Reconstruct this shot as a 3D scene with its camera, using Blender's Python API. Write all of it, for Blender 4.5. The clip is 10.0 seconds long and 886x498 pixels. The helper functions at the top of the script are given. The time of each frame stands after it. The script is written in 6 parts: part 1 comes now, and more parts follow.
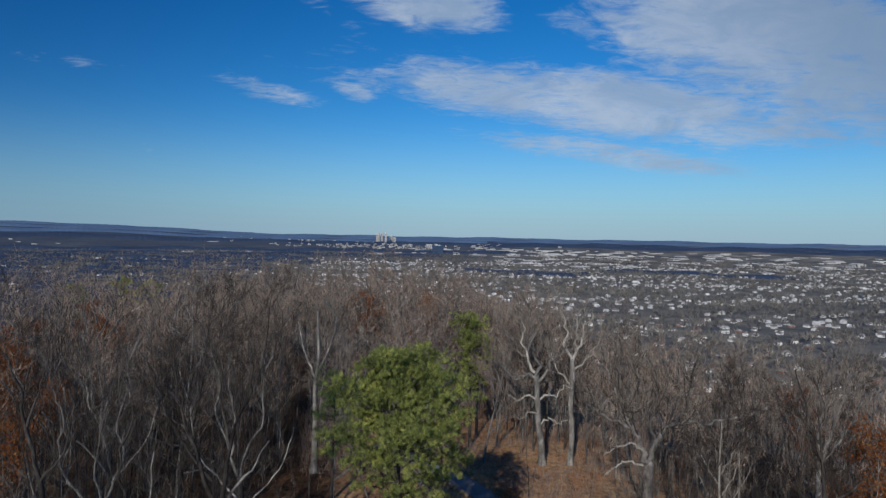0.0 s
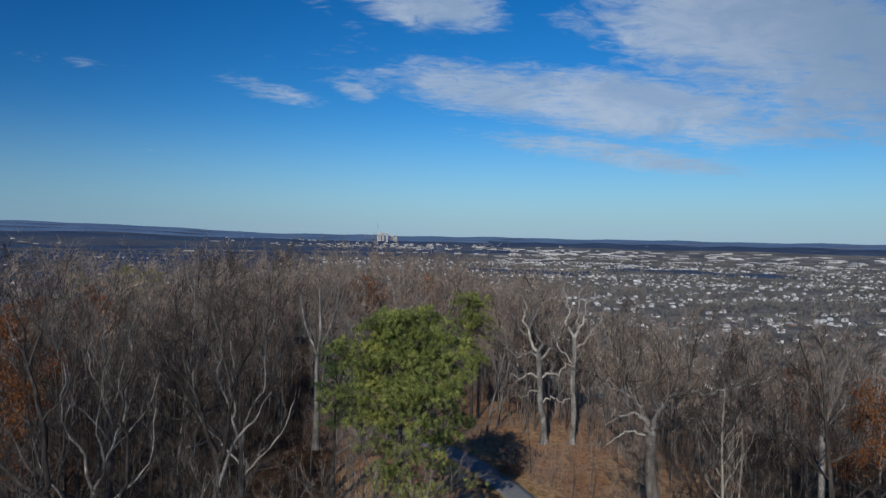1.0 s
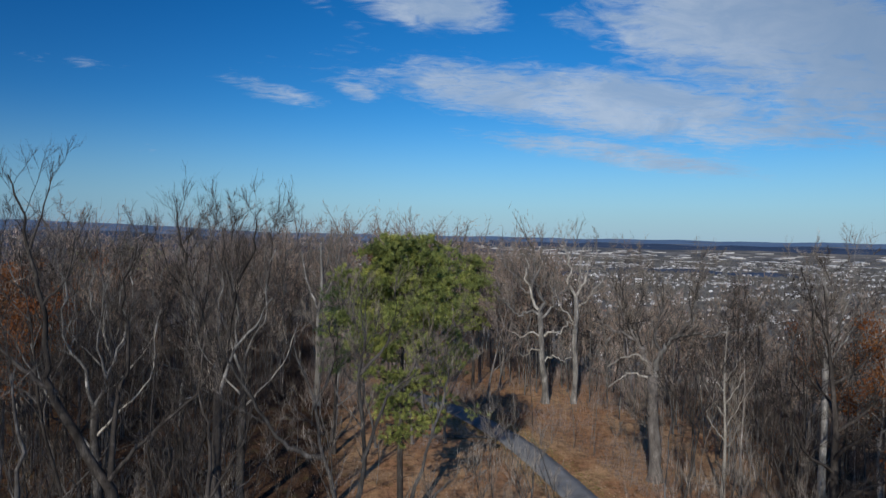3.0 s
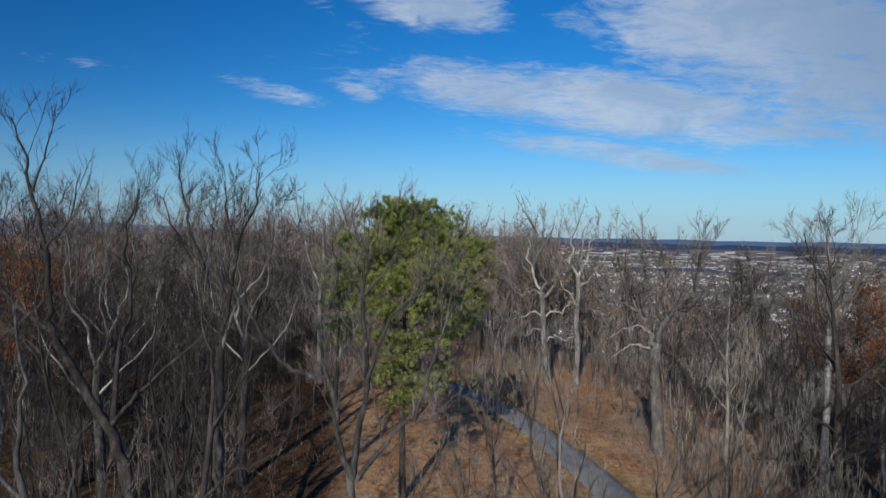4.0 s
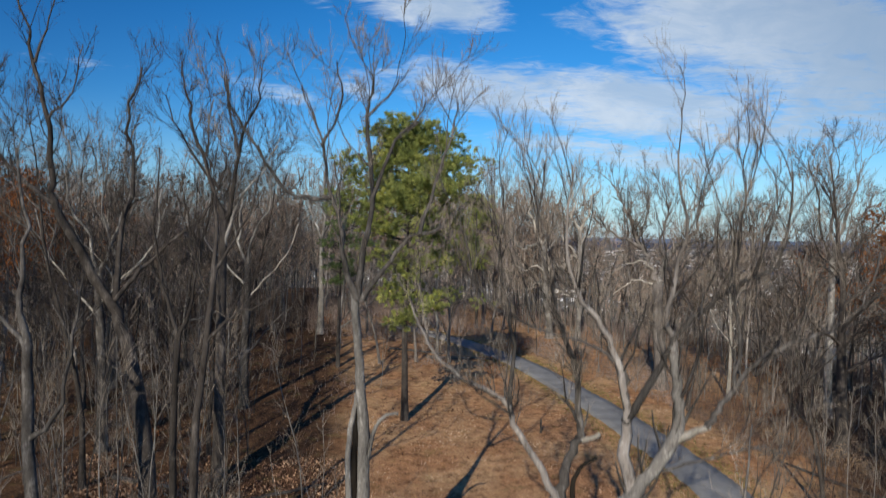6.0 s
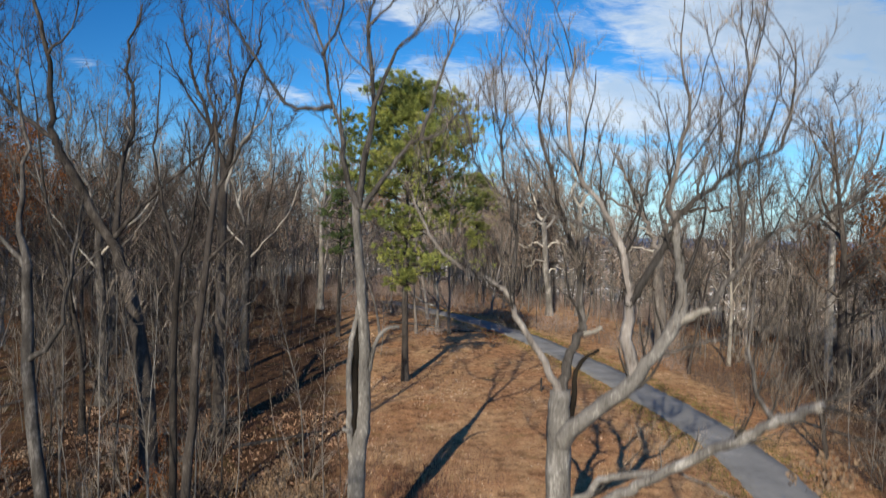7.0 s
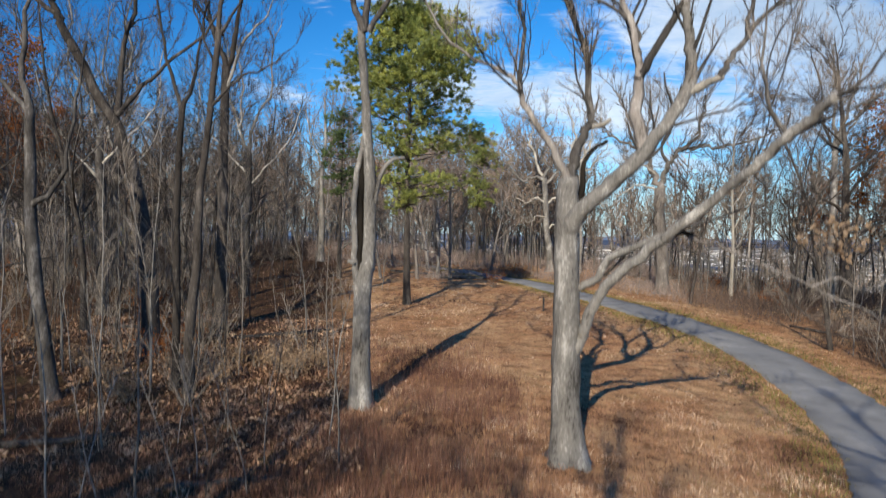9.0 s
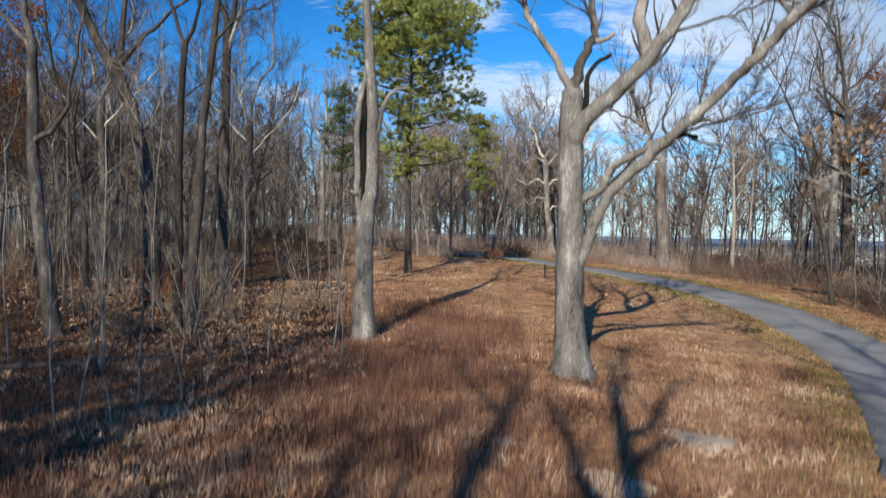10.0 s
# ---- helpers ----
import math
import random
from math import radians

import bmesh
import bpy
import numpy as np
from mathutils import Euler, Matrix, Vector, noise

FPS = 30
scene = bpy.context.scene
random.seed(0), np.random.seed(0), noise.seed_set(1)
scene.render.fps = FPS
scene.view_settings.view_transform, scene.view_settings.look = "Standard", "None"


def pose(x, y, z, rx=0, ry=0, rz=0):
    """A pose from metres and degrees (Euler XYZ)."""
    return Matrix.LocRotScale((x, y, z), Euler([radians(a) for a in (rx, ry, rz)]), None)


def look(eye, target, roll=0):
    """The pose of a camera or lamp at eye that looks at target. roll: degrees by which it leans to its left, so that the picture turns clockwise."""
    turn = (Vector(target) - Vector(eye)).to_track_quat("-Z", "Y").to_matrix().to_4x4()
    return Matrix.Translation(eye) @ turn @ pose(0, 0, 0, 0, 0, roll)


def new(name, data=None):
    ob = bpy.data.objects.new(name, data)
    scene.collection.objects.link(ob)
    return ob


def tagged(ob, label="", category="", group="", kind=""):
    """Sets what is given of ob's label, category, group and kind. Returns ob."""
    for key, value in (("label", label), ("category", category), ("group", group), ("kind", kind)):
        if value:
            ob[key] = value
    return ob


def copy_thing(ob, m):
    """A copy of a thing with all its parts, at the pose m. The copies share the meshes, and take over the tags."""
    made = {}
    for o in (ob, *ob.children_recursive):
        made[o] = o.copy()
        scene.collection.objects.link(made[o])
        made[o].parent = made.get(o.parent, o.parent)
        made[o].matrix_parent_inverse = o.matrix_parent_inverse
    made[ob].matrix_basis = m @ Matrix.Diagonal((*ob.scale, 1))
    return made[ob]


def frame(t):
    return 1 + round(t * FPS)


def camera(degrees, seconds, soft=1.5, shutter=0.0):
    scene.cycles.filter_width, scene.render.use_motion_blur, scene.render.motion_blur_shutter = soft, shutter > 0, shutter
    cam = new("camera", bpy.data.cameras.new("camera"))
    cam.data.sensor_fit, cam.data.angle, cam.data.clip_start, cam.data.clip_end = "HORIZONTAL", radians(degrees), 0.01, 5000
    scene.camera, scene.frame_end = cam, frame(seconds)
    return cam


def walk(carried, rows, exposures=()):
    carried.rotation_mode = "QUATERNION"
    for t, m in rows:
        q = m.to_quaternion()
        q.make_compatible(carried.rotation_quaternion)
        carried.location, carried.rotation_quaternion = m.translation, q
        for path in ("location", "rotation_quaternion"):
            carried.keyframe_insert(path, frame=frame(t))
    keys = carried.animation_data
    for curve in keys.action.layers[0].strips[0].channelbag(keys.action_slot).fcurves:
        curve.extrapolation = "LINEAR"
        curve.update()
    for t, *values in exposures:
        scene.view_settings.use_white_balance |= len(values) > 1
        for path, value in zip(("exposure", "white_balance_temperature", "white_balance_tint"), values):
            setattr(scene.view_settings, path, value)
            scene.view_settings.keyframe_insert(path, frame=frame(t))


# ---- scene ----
# A drone sinks straight down from above a bare winter wood on a hilltop to a grassy clearing with a paved path.
cam = camera(70.0, 10.0, soft=1.4, shutter=1.0)
TILT, LEAN = -1.175, 1.105
ROWS = (
    (0.0, 0.001, -0.029, 30.400, -0.018),
    (0.5, -0.018, -0.023, 29.014, 0.033),
    (1.0, -0.034, -0.015, 27.657, 0.083),
    (1.5, -0.023, -0.007, 26.353, 0.111),
    (2.0, 0.012, -0.004, 25.026, 0.128),
    (2.5, 0.060, 0.001, 23.703, 0.169),
    (4.0, 0.034, 0.012, 19.856, 0.327),
    (4.5, -0.034, 0.014, 18.431, 0.403),
    (5.0, -0.062, 0.008, 17.002, 0.423),
    (5.5, -0.011, 0.006, 15.564, 0.394),
    (7.0, -0.006, 0.006, 11.239, 0.336),
    (7.5, -0.042, 0.022, 9.808, 0.297),
    (8.0, -0.075, 0.035, 8.391, 0.249),
    (8.5, -0.111, 0.034, 7.003, 0.220),
    (9.0, -0.137, 0.003, 5.687, 0.206),
    (9.5, -0.152, -0.027, 4.509, 0.193),
    (10.0, -0.192, -0.037, 3.400, 0.202),
)
EXPOSURES = ((0.0, -0.26, 6420, 10), (2.5, -0.21, 6420, 10), (4.5, 0.0, 6550, 10), (5.5, 0.17, 6850, 10), (7.0, 0.55, 7400, 10), (8.5, 0.68, 7300, 10), (10.0, 0.75, 7150, 10))
walk(cam, [(t, pose(x, y, z, 90 + TILT, 0, w) @ pose(0, 0, 0, 0, 0, LEAN)) for t, x, y, z, w in ROWS], EXPOSURES)

# ---- sky and sun ----
SUN_HEADING, SUN_HEIGHT = 195.5, 28.0   # compass degrees from +y, clockwise; degrees above the horizon


def sky_world():
    w = bpy.data.worlds.new("winter_sky")
    scene.world = w
    w.use_nodes = True
    nt = w.node_tree
    nt.nodes.clear()
    N, L = nt.nodes.new, nt.links.new

    def m(op, a, b=None, c=None):
        n = N("ShaderNodeMath")
        n.operation = op
        for i, v in enumerate((a, b, c)):
            if v is None:
                continue
            if isinstance(v, (int, float)):
                n.inputs[i].default_value = v
            else:
                L(v, n.inputs[i])
        return n.outputs[0]

    def ramp(x, lo, hi):
        n = N("ShaderNodeMapRange")
        n.interpolation_type = "SMOOTHSTEP"
        L(x, n.inputs[0])
        n.inputs[1].default_value, n.inputs[2].default_value = lo, hi
        return n.outputs[0]

    sky = N("ShaderNodeTexSky")
    sky.sky_type, sky.sun_disc = "NISHITA", False
    sky.sun_elevation, sky.sun_rotation = radians(SUN_HEIGHT), radians(SUN_HEADING)
    sky.altitude, sky.air_density, sky.dust_density, sky.ozone_density = 200, 1.0, 0.1, 4.0
    tc = N("ShaderNodeTexCoord")
    xyz = N("ShaderNodeSeparateXYZ")
    L(tc.outputs["Generated"], xyz.inputs[0])
    x, y, z = xyz.outputs
    # tangent coordinates of the northern sky
    fy = m("MAXIMUM", m("ABSOLUTE", y), 0.15)
    a, b = m("DIVIDE", x, fy), m("DIVIDE", z, fy)
    com = N("ShaderNodeCombineXYZ")
    L(a, com.inputs[0])
    L(b, com.inputs[1])
    # the cloud deck, seen ever flatter towards the horizon
    zz = m("ADD", m("ABSOLUTE", z), 0.12)
    deck = N("ShaderNodeCombineXYZ")
    L(m("DIVIDE", x, zz), deck.inputs[0])
    L(m("DIVIDE", y, zz), deck.inputs[1])

    def fbm(vec, scale, detail, rough, sx=1.0, sy=1.0, dist=0.0):
        mp = N("ShaderNodeMapping")
        L(vec, mp.inputs[0])
        mp.inputs["Scale"].default_value = (sx, sy, 1)
        n = N("ShaderNodeTexNoise")
        L(mp.outputs[0], n.inputs["Vector"])
        n.inputs["Scale"].default_value, n.inputs["Detail"].default_value = scale, detail
        n.inputs["Roughness"].default_value, n.inputs["Distortion"].default_value = rough, dist
        return n.outputs["Fac"]

    soft = fbm(com.outputs[0], 5.0, 8, 0.62, 1.0, 2.6, 0.4)
    fine = fbm(deck.outputs[0], 7.0, 8, 0.66, 1.0, 1.8, 0.9)
    body = m("ADD", m("MULTIPLY", soft, 0.56), m("MULTIPLY", fine, 0.44))

    # cloud banks: centre and half size in tangents, lean in degrees, strength
    banks = ((0.53, 0.315, 0.33, 0.115, -14, 0.42), (0.26, 0.212, 0.40, 0.050, -6, 0.36), (-0.03, 0.36, 0.13, 0.040, -8, 0.34),
             (-0.27, 0.222, 0.085, 0.016, -11, 0.21), (-0.145, 0.225, 0.04, 0.014, -14, 0.24), (-0.60, 0.265, 0.10, 0.013, -6, 0.16),
             (0.25, 0.135, 0.22, 0.022, -7, 0.31), (0.56, 0.205, 0.20, 0.020, 0, 0.28), (-0.22, 0.37, 0.09, 0.020, -30, 0.18))
    total = None
    for cx, cy, hx, hy, lean, power in banks:
        c, s = math.cos(radians(lean)), math.sin(radians(lean))
        da, db = m("SUBTRACT", a, cx), m("SUBTRACT", b, cy)
        u = m("DIVIDE", m("ADD", m("MULTIPLY", da, c), m("MULTIPLY", db, s)), hx)
        v = m("DIVIDE", m("SUBTRACT", m("MULTIPLY", db, c), m("MULTIPLY", da, s)), hy)
        d = m("SQRT", m("ADD", m("MULTIPLY", u, u), m("MULTIPLY", v, v)))
        bump = m("MULTIPLY", ramp(d, 1.6, 0.35), power)
        total = bump if total is None else m("MAXIMUM", total, bump)
    mask = ramp(m("ADD", body, total), 0.60, 0.89)
    mask = m("MULTIPLY", mask, ramp(z, 0.03, 0.12))
    shade = ramp(fbm(com.outputs[0], 7.0, 7, 0.65, 1.0, 2.2, 0.8), 0.3, 0.75)
    grey = ramp(m("ADD", a, m("MULTIPLY", b, 0.9)), 0.55, 1.0)
    ccol = N("ShaderNodeMix")
    ccol.data_type = "RGBA"
    L(shade, ccol.inputs[0])
    ccol.inputs[6].default_value, ccol.inputs[7].default_value = (3.0, 4.1, 5.7, 1), (4.9, 5.7, 6.8, 1)
    under = N("ShaderNodeMix")
    under.data_type = "RGBA"
    L(m("MULTIPLY", grey, 0.9), under.inputs[0])
    L(ccol.outputs[2], under.inputs[6])
    under.inputs[7].default_value = (2.3, 3.2, 4.5, 1)
    tint = N("ShaderNodeHueSaturation")
    tint.inputs["Saturation"].default_value, tint.inputs["Value"].default_value = 1.35, 0.92
    L(sky.outputs[0], tint.inputs["Color"])
    # pale haze low over the horizon
    haze = N("ShaderNodeMix")
    haze.data_type = "RGBA"
    L(m("MULTIPLY", m("POWER", ramp(z, 0.22, -0.03), 1.5), 0.9), haze.inputs[0])
    deep = N("ShaderNodeMix")
    deep.data_type, deep.blend_type = "RGBA", "MULTIPLY"
    deep.inputs[0].default_value = 1.0
    L(tint.outputs[0], deep.inputs[6])
    side = N("ShaderNodeMix")
    side.data_type = "RGBA"
    L(ramp(m("ADD", a, m("MULTIPLY", b, -0.5)), -1.0, 0.05), side.inputs[0])
    side.inputs[6].default_value, side.inputs[7].default_value = (0.33, 0.585, 0.77, 1), (0.60, 0.94, 1.10, 1)
    L(side.outputs[2], deep.inputs[7])
    L(deep.outputs[2], haze.inputs[6])
    glow = N("ShaderNodeMix")
    glow.data_type = "RGBA"
    L(ramp(a, -0.75, 0.1), glow.inputs[0])
    glow.inputs[6].default_value, glow.inputs[7].default_value = (2.2, 3.5, 5.0, 1), (3.05, 4.45, 6.05, 1)
    L(glow.outputs[2], haze.inputs[7])
    mix = N("ShaderNodeMix")
    mix.data_type = "RGBA"
    L(m("MULTIPLY", mask, 0.85), mix.inputs[0])
    L(haze.outputs[2], mix.inputs[6])
    L(under.outputs[2], mix.inputs[7])
    bg = N("ShaderNodeBackground")
    bg.inputs["Strength"].default_value = 0.11
    L(mix.outputs[2], bg.inputs["Color"])
    out = N("ShaderNodeOutputWorld")
    L(bg.outputs[0], out.inputs[0])


sky_world()
sun = new("sun", bpy.data.lights.new("sun", "SUN"))
sun.data.energy, sun.data.angle, sun.data.color = 3.6, radians(0.53), (1.0, 0.93, 0.82)
_h, _e = radians(SUN_HEADING), radians(SUN_HEIGHT)
sun.matrix_world = look((100 * math.sin(_h) * math.cos(_e), 100 * math.cos(_h) * math.cos(_e), 100 * math.sin(_e)), (0, 0, 0))


# ---- materials ----
def material(name, colours, scale=4.0, stretch=(1, 1, 1), rough=0.9, bump=0.3, fine=40.0, random_tone=0.25, island=False, stops=None, gloss=0.2, world=False, thin=0.0):
    """Colours mixed by coarse noise, broken up by fine noise, with relief; tone varies from thing to thing."""
    mat = bpy.data.materials.new(name)
    mat.use_nodes = True
    nt = mat.node_tree
    N, L = nt.nodes.new, nt.links.new
    bsdf = nt.nodes["Principled BSDF"]
    bsdf.inputs["Roughness"].default_value = rough
    bsdf.inputs["Specular IOR Level"].default_value = gloss
    if world:
        co = N("ShaderNodeNewGeometry").outputs["Position"]
    else:
        co = N("ShaderNodeTexCoord").outputs["Object"]
    mp = N("ShaderNodeMapping")
    mp.inputs["Scale"].default_value = stretch
    L(co, mp.inputs[0])
    big, small = N("ShaderNodeTexNoise"), N("ShaderNodeTexNoise")
    for n, s, d in ((big, scale, 5), (small, fine, 4)):
        L(mp.outputs[0], n.inputs["Vector"])
        n.inputs["Scale"].default_value, n.inputs["Detail"].default_value, n.inputs["Roughness"].default_value = s, d, 0.65
    ramp = N("ShaderNodeValToRGB")
    ramp.color_ramp.interpolation = "EASE"
    n = len(colours)
    while len(ramp.color_ramp.elements) < n:
        ramp.color_ramp.elements.new(0.5)
    for i, c in enumerate(colours):
        ramp.color_ramp.elements[i].position = stops[i] if stops else 0.3 + 0.4 * i / max(1, n - 1)
        ramp.color_ramp.elements[i].color = (*c, 1)
    add = N("ShaderNodeMath")
    add.operation = "MULTIPLY_ADD"
    L(small.outputs["Fac"], add.inputs[0])
    add.inputs[1].default_value = 0.45
    sub = N("ShaderNodeMath")
    sub.operation = "MULTIPLY_ADD"
    L(big.outputs["Fac"], sub.inputs[0])
    sub.inputs[1].default_value, sub.inputs[2].default_value = 0.85, -0.15
    L(sub.outputs[0], add.inputs[2])
    L(add.outputs[0], ramp.inputs[0])
    tone = N("ShaderNodeMapRange")
    if island:
        L(N("ShaderNodeNewGeometry").outputs["Random Per Island"], tone.inputs[0])
    else:
        L(N("ShaderNodeObjectInfo").outputs["Random"], tone.inputs[0])
    tone.inputs[3].default_value, tone.inputs[4].default_value = 1 - random_tone, 1 + random_tone
    hsv = N("ShaderNodeHueSaturation")
    L(tone.outputs[0], hsv.inputs["Value"])
    L(ramp.outputs[0], hsv.inputs["Color"])
    L(hsv.outputs[0], bsdf.inputs["Base Color"])
    if thin:
        # light comes through from the other side
        back, both = N("ShaderNodeBsdfTranslucent"), N("ShaderNodeMixShader")
        L(hsv.outputs[0], back.inputs["Color"])
        both.inputs[0].default_value = thin
        L(bsdf.outputs[0], both.inputs[1])
        L(back.outputs[0], both.inputs[2])
        L(both.outputs[0], nt.nodes["Material Output"].inputs["Surface"])
    if bump:
        bp = N("ShaderNodeBump")
        bp.inputs["Strength"].default_value, bp.inputs["Distance"].default_value = bump, 0.03
        L(add.outputs[0], bp.inputs["Height"])
        L(bp.outputs[0], bsdf.inputs["Normal"])
    return mat


BARK = material("bark_grey", ((0.08, 0.07, 0.064), (0.21, 0.192, 0.178), (0.38, 0.355, 0.332)), 2.6, (1, 1, 0.3), bump=1.0, fine=17, random_tone=0.35)
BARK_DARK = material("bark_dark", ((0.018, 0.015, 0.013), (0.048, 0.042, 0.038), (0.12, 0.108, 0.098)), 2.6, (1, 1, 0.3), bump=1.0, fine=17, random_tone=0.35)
BARK_BROWN = material("bark_brown", ((0.022, 0.020, 0.018), (0.068, 0.063, 0.059), (0.185, 0.176, 0.167)), 2.6, (1, 1, 0.3), bump=1.0, fine=17, random_tone=0.35)
BARK_PALE = material("bark_pale", ((0.04, 0.037, 0.034), (0.175, 0.168, 0.157), (0.43, 0.42, 0.395)), 1.7, (1, 1, 0.35), bump=1.0, fine=19)
DEAD_WOOD = material("bleached_wood", ((0.17, 0.155, 0.13), (0.36, 0.34, 0.30), (0.56, 0.53, 0.475)), 3, (1, 1, 0.2), bump=0.6, fine=20)
# near-black, to stand for the shade inside slits and gaps
NEAR_BLACK = material("near_black_wood", ((0.006, 0.005, 0.004), (0.022, 0.018, 0.014)), 3, (1, 1, 0.2), bump=0.5)
TWIG = material("twig", ((0.054, 0.046, 0.039), (0.195, 0.167, 0.14), (0.46, 0.405, 0.35)), 0.35, bump=0, fine=3, random_tone=0.5, island=True)
TWIG_RED = material("twig_red", ((0.062, 0.046, 0.037), (0.215, 0.164, 0.133), (0.46, 0.37, 0.305)), 0.35, bump=0, fine=3, random_tone=0.5, island=True)
WEED = material("red_brown_weeds", ((0.05, 0.025, 0.018), (0.125, 0.062, 0.044), (0.25, 0.145, 0.105)), 0.3, bump=0, fine=2, random_tone=0.4, island=True, world=True)
# darker copy of the twigs, with the flanking woods' shade in its colour
TWIG_SHADED = material("twig_shaded", ((0.016, 0.013, 0.011), (0.046, 0.037, 0.031), (0.13, 0.108, 0.093)), 0.35, bump=0, fine=3, random_tone=0.5, island=True)
OLIVE_GRASS = material("olive_grass", ((0.075, 0.07, 0.022), (0.15, 0.135, 0.045), (0.26, 0.225, 0.09)), 0.5, bump=0, fine=3, random_tone=0.35, island=True, world=True)
DIRT = material("bare_soil", ((0.36, 0.26, 0.175), (0.53, 0.41, 0.29), (0.66, 0.54, 0.40)), 2.5, bump=0.5, fine=30, random_tone=0.0, world=True)
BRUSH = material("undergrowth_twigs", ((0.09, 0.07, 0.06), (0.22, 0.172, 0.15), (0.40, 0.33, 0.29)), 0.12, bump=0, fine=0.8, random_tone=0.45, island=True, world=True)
# darker copy of the undergrowth twigs; stands in for shade at both sides
BRUSH_SHADED = material("undergrowth_shaded", ((0.03, 0.021, 0.018), (0.085, 0.06, 0.049), (0.19, 0.142, 0.116)), 0.12, bump=0, fine=0.8, random_tone=0.45, island=True, world=True)
NEEDLE = material("pine_needles", ((0.06, 0.085, 0.032), (0.27, 0.315, 0.097), (0.60, 0.60, 0.18)), 0.7, bump=0, fine=6, random_tone=0.5, island=True, rough=0.6, gloss=0.3, thin=0.42)
NEEDLE_DARK = material("dark_needles", ((0.05, 0.085, 0.035), (0.12, 0.175, 0.07), (0.22, 0.28, 0.11)), 0.7, bump=0, fine=6, random_tone=0.3, island=True, rough=0.6, thin=0.4)
RUST = material("rust_leaves", ((0.14, 0.045, 0.016), (0.26, 0.095, 0.03), (0.36, 0.17, 0.06)), 0.8, bump=0, fine=5, random_tone=0.35, island=True, thin=0.4)
TAN = material("tan_leaves", ((0.20, 0.13, 0.08), (0.36, 0.255, 0.165), (0.54, 0.42, 0.30)), 0.8, bump=0, fine=5, random_tone=0.3, island=True, thin=0.4)
STRAW = material("dry_grass", ((0.085, 0.042, 0.032), (0.33, 0.19, 0.125), (0.66, 0.50, 0.36)), 0.3, stops=(0.39, 0.5, 0.62), bump=0, fine=1.6, random_tone=0.45, island=True, world=True, thin=0.35)
LITTER = material("leaf_litter", ((0.07, 0.036, 0.022), (0.20, 0.11, 0.063), (0.46, 0.31, 0.19)), 1.0, bump=0, fine=8, random_tone=0.5, island=True)
DRIFT = material("leaf_drift", ((0.10, 0.055, 0.035), (0.28, 0.17, 0.11), (0.52, 0.38, 0.26)), 1.0, bump=0, fine=8, random_tone=0.5, island=True)
ASPHALT = material("asphalt", ((0.135, 0.141, 0.146), (0.205, 0.212, 0.216), (0.29, 0.296, 0.297)), 0.5, bump=0.35, fine=60, random_tone=0.0, world=True, rough=0.85)


# ---- the lie of the land ----
def smooth(a, b, v):
    t = np.clip((np.asarray(v, float) - a) / (b - a), 0, 1)
    return t * t * (3 - 2 * t)


def ripple(x, y, s):
    """Gentle unevenness, about -1 to 1."""
    return (np.sin(x * s + 1.3) * np.cos(y * s * 1.31 + 0.4) + np.sin((x + y) * s * 0.53 + 2.1) + 0.5 * np.sin((x * 0.8 - y * 1.7) * s * 1.9)) / 2.5


def ground_z(x, y):
    """Height of the hilltop, its slopes, and the plain with the far rise that closes the view."""
    x, y = np.asarray(x, float), np.asarray(y, float)
    r, az = np.hypot(x, y), np.degrees(np.arctan2(x, y))
    near = 0.022 * np.clip(y - 18, 0, 70) + 1.4 * np.exp(-((x + 17) / 14) ** 2) * smooth(38, 80, y)
    near = near - 0.55 * np.exp(-((x - 13) ** 2 / 70 + (y - 19) ** 2 / 110)) + 0.2 * np.exp(-((x - 13) ** 2 + (y - 43) ** 2) / 80)
    near = near - 0.9 * np.exp(-((x + 15) ** 2 + (y - 17) ** 2) / 60) + 0.10 * ripple(x, y, 0.33)
    crest = np.interp(az, (-180, -90, -35, -14, 2, 16, 32, 90, 180), (160, 130, 92, 132, 110, 72, 52, 120, 160))
    plain = np.interp(r, (0, 2600, 3600, 4300, 4850), (-100, -98, -62, -15, 20)) + 50 * smooth(-12, -34, az) * smooth(3700, 4750, r)
    s = smooth(0, 1, (r - crest) / np.interp(az, (-30, 0, 15), (520, 460, 360)))
    return near * (1 - s) + plain * s + 1.2 * ripple(x, y, 0.02) * s


PATH_LINE = ((1.5, -16.0), (3.2, -7.0), (5.0, 1.0), (7.0, 7.0), (9.4, 11.4), (11.75, 15.6), (13.25, 18.8), (14.85, 25.0), (15.4, 31.5), (15.0, 36.5), (13.9, 42.0), (12.2, 50.0), (9.6, 60.0), (6.2, 68.5), (0.5, 77.0), (-8.0, 84.0))
PATH_HALF = 1.48


def path_centre(n=240):
    """Points along the path's middle with their sideways directions (a Catmull-Rom curve)."""
    p = [Vector(q) for q in PATH_LINE]
    p = [2 * p[0] - p[1]] + p + [2 * p[-1] - p[-2]]
    out = []
    for i in range(n + 1):
        f = i / n * (len(p) - 3)
        k = min(int(f), len(p) - 4)
        t = f - k
        a, b, c, d = p[k:k + 4]
        q = 0.5 * (2 * b + (c - a) * t + (2 * a - 5 * b + 4 * c - d) * t * t + (3 * b - a - 3 * c + d) * t ** 3)
        g = 0.5 * ((c - a) + 2 * (2 * a - 5 * b + 4 * c - d) * t + 3 * (3 * b - a - 3 * c + d) * t * t)
        g.normalize()
        out.append((q, Vector((g.y, -g.x))))
    return out


CENTRE = path_centre()
CXY = np.array([tuple(q) for q, _ in CENTRE])


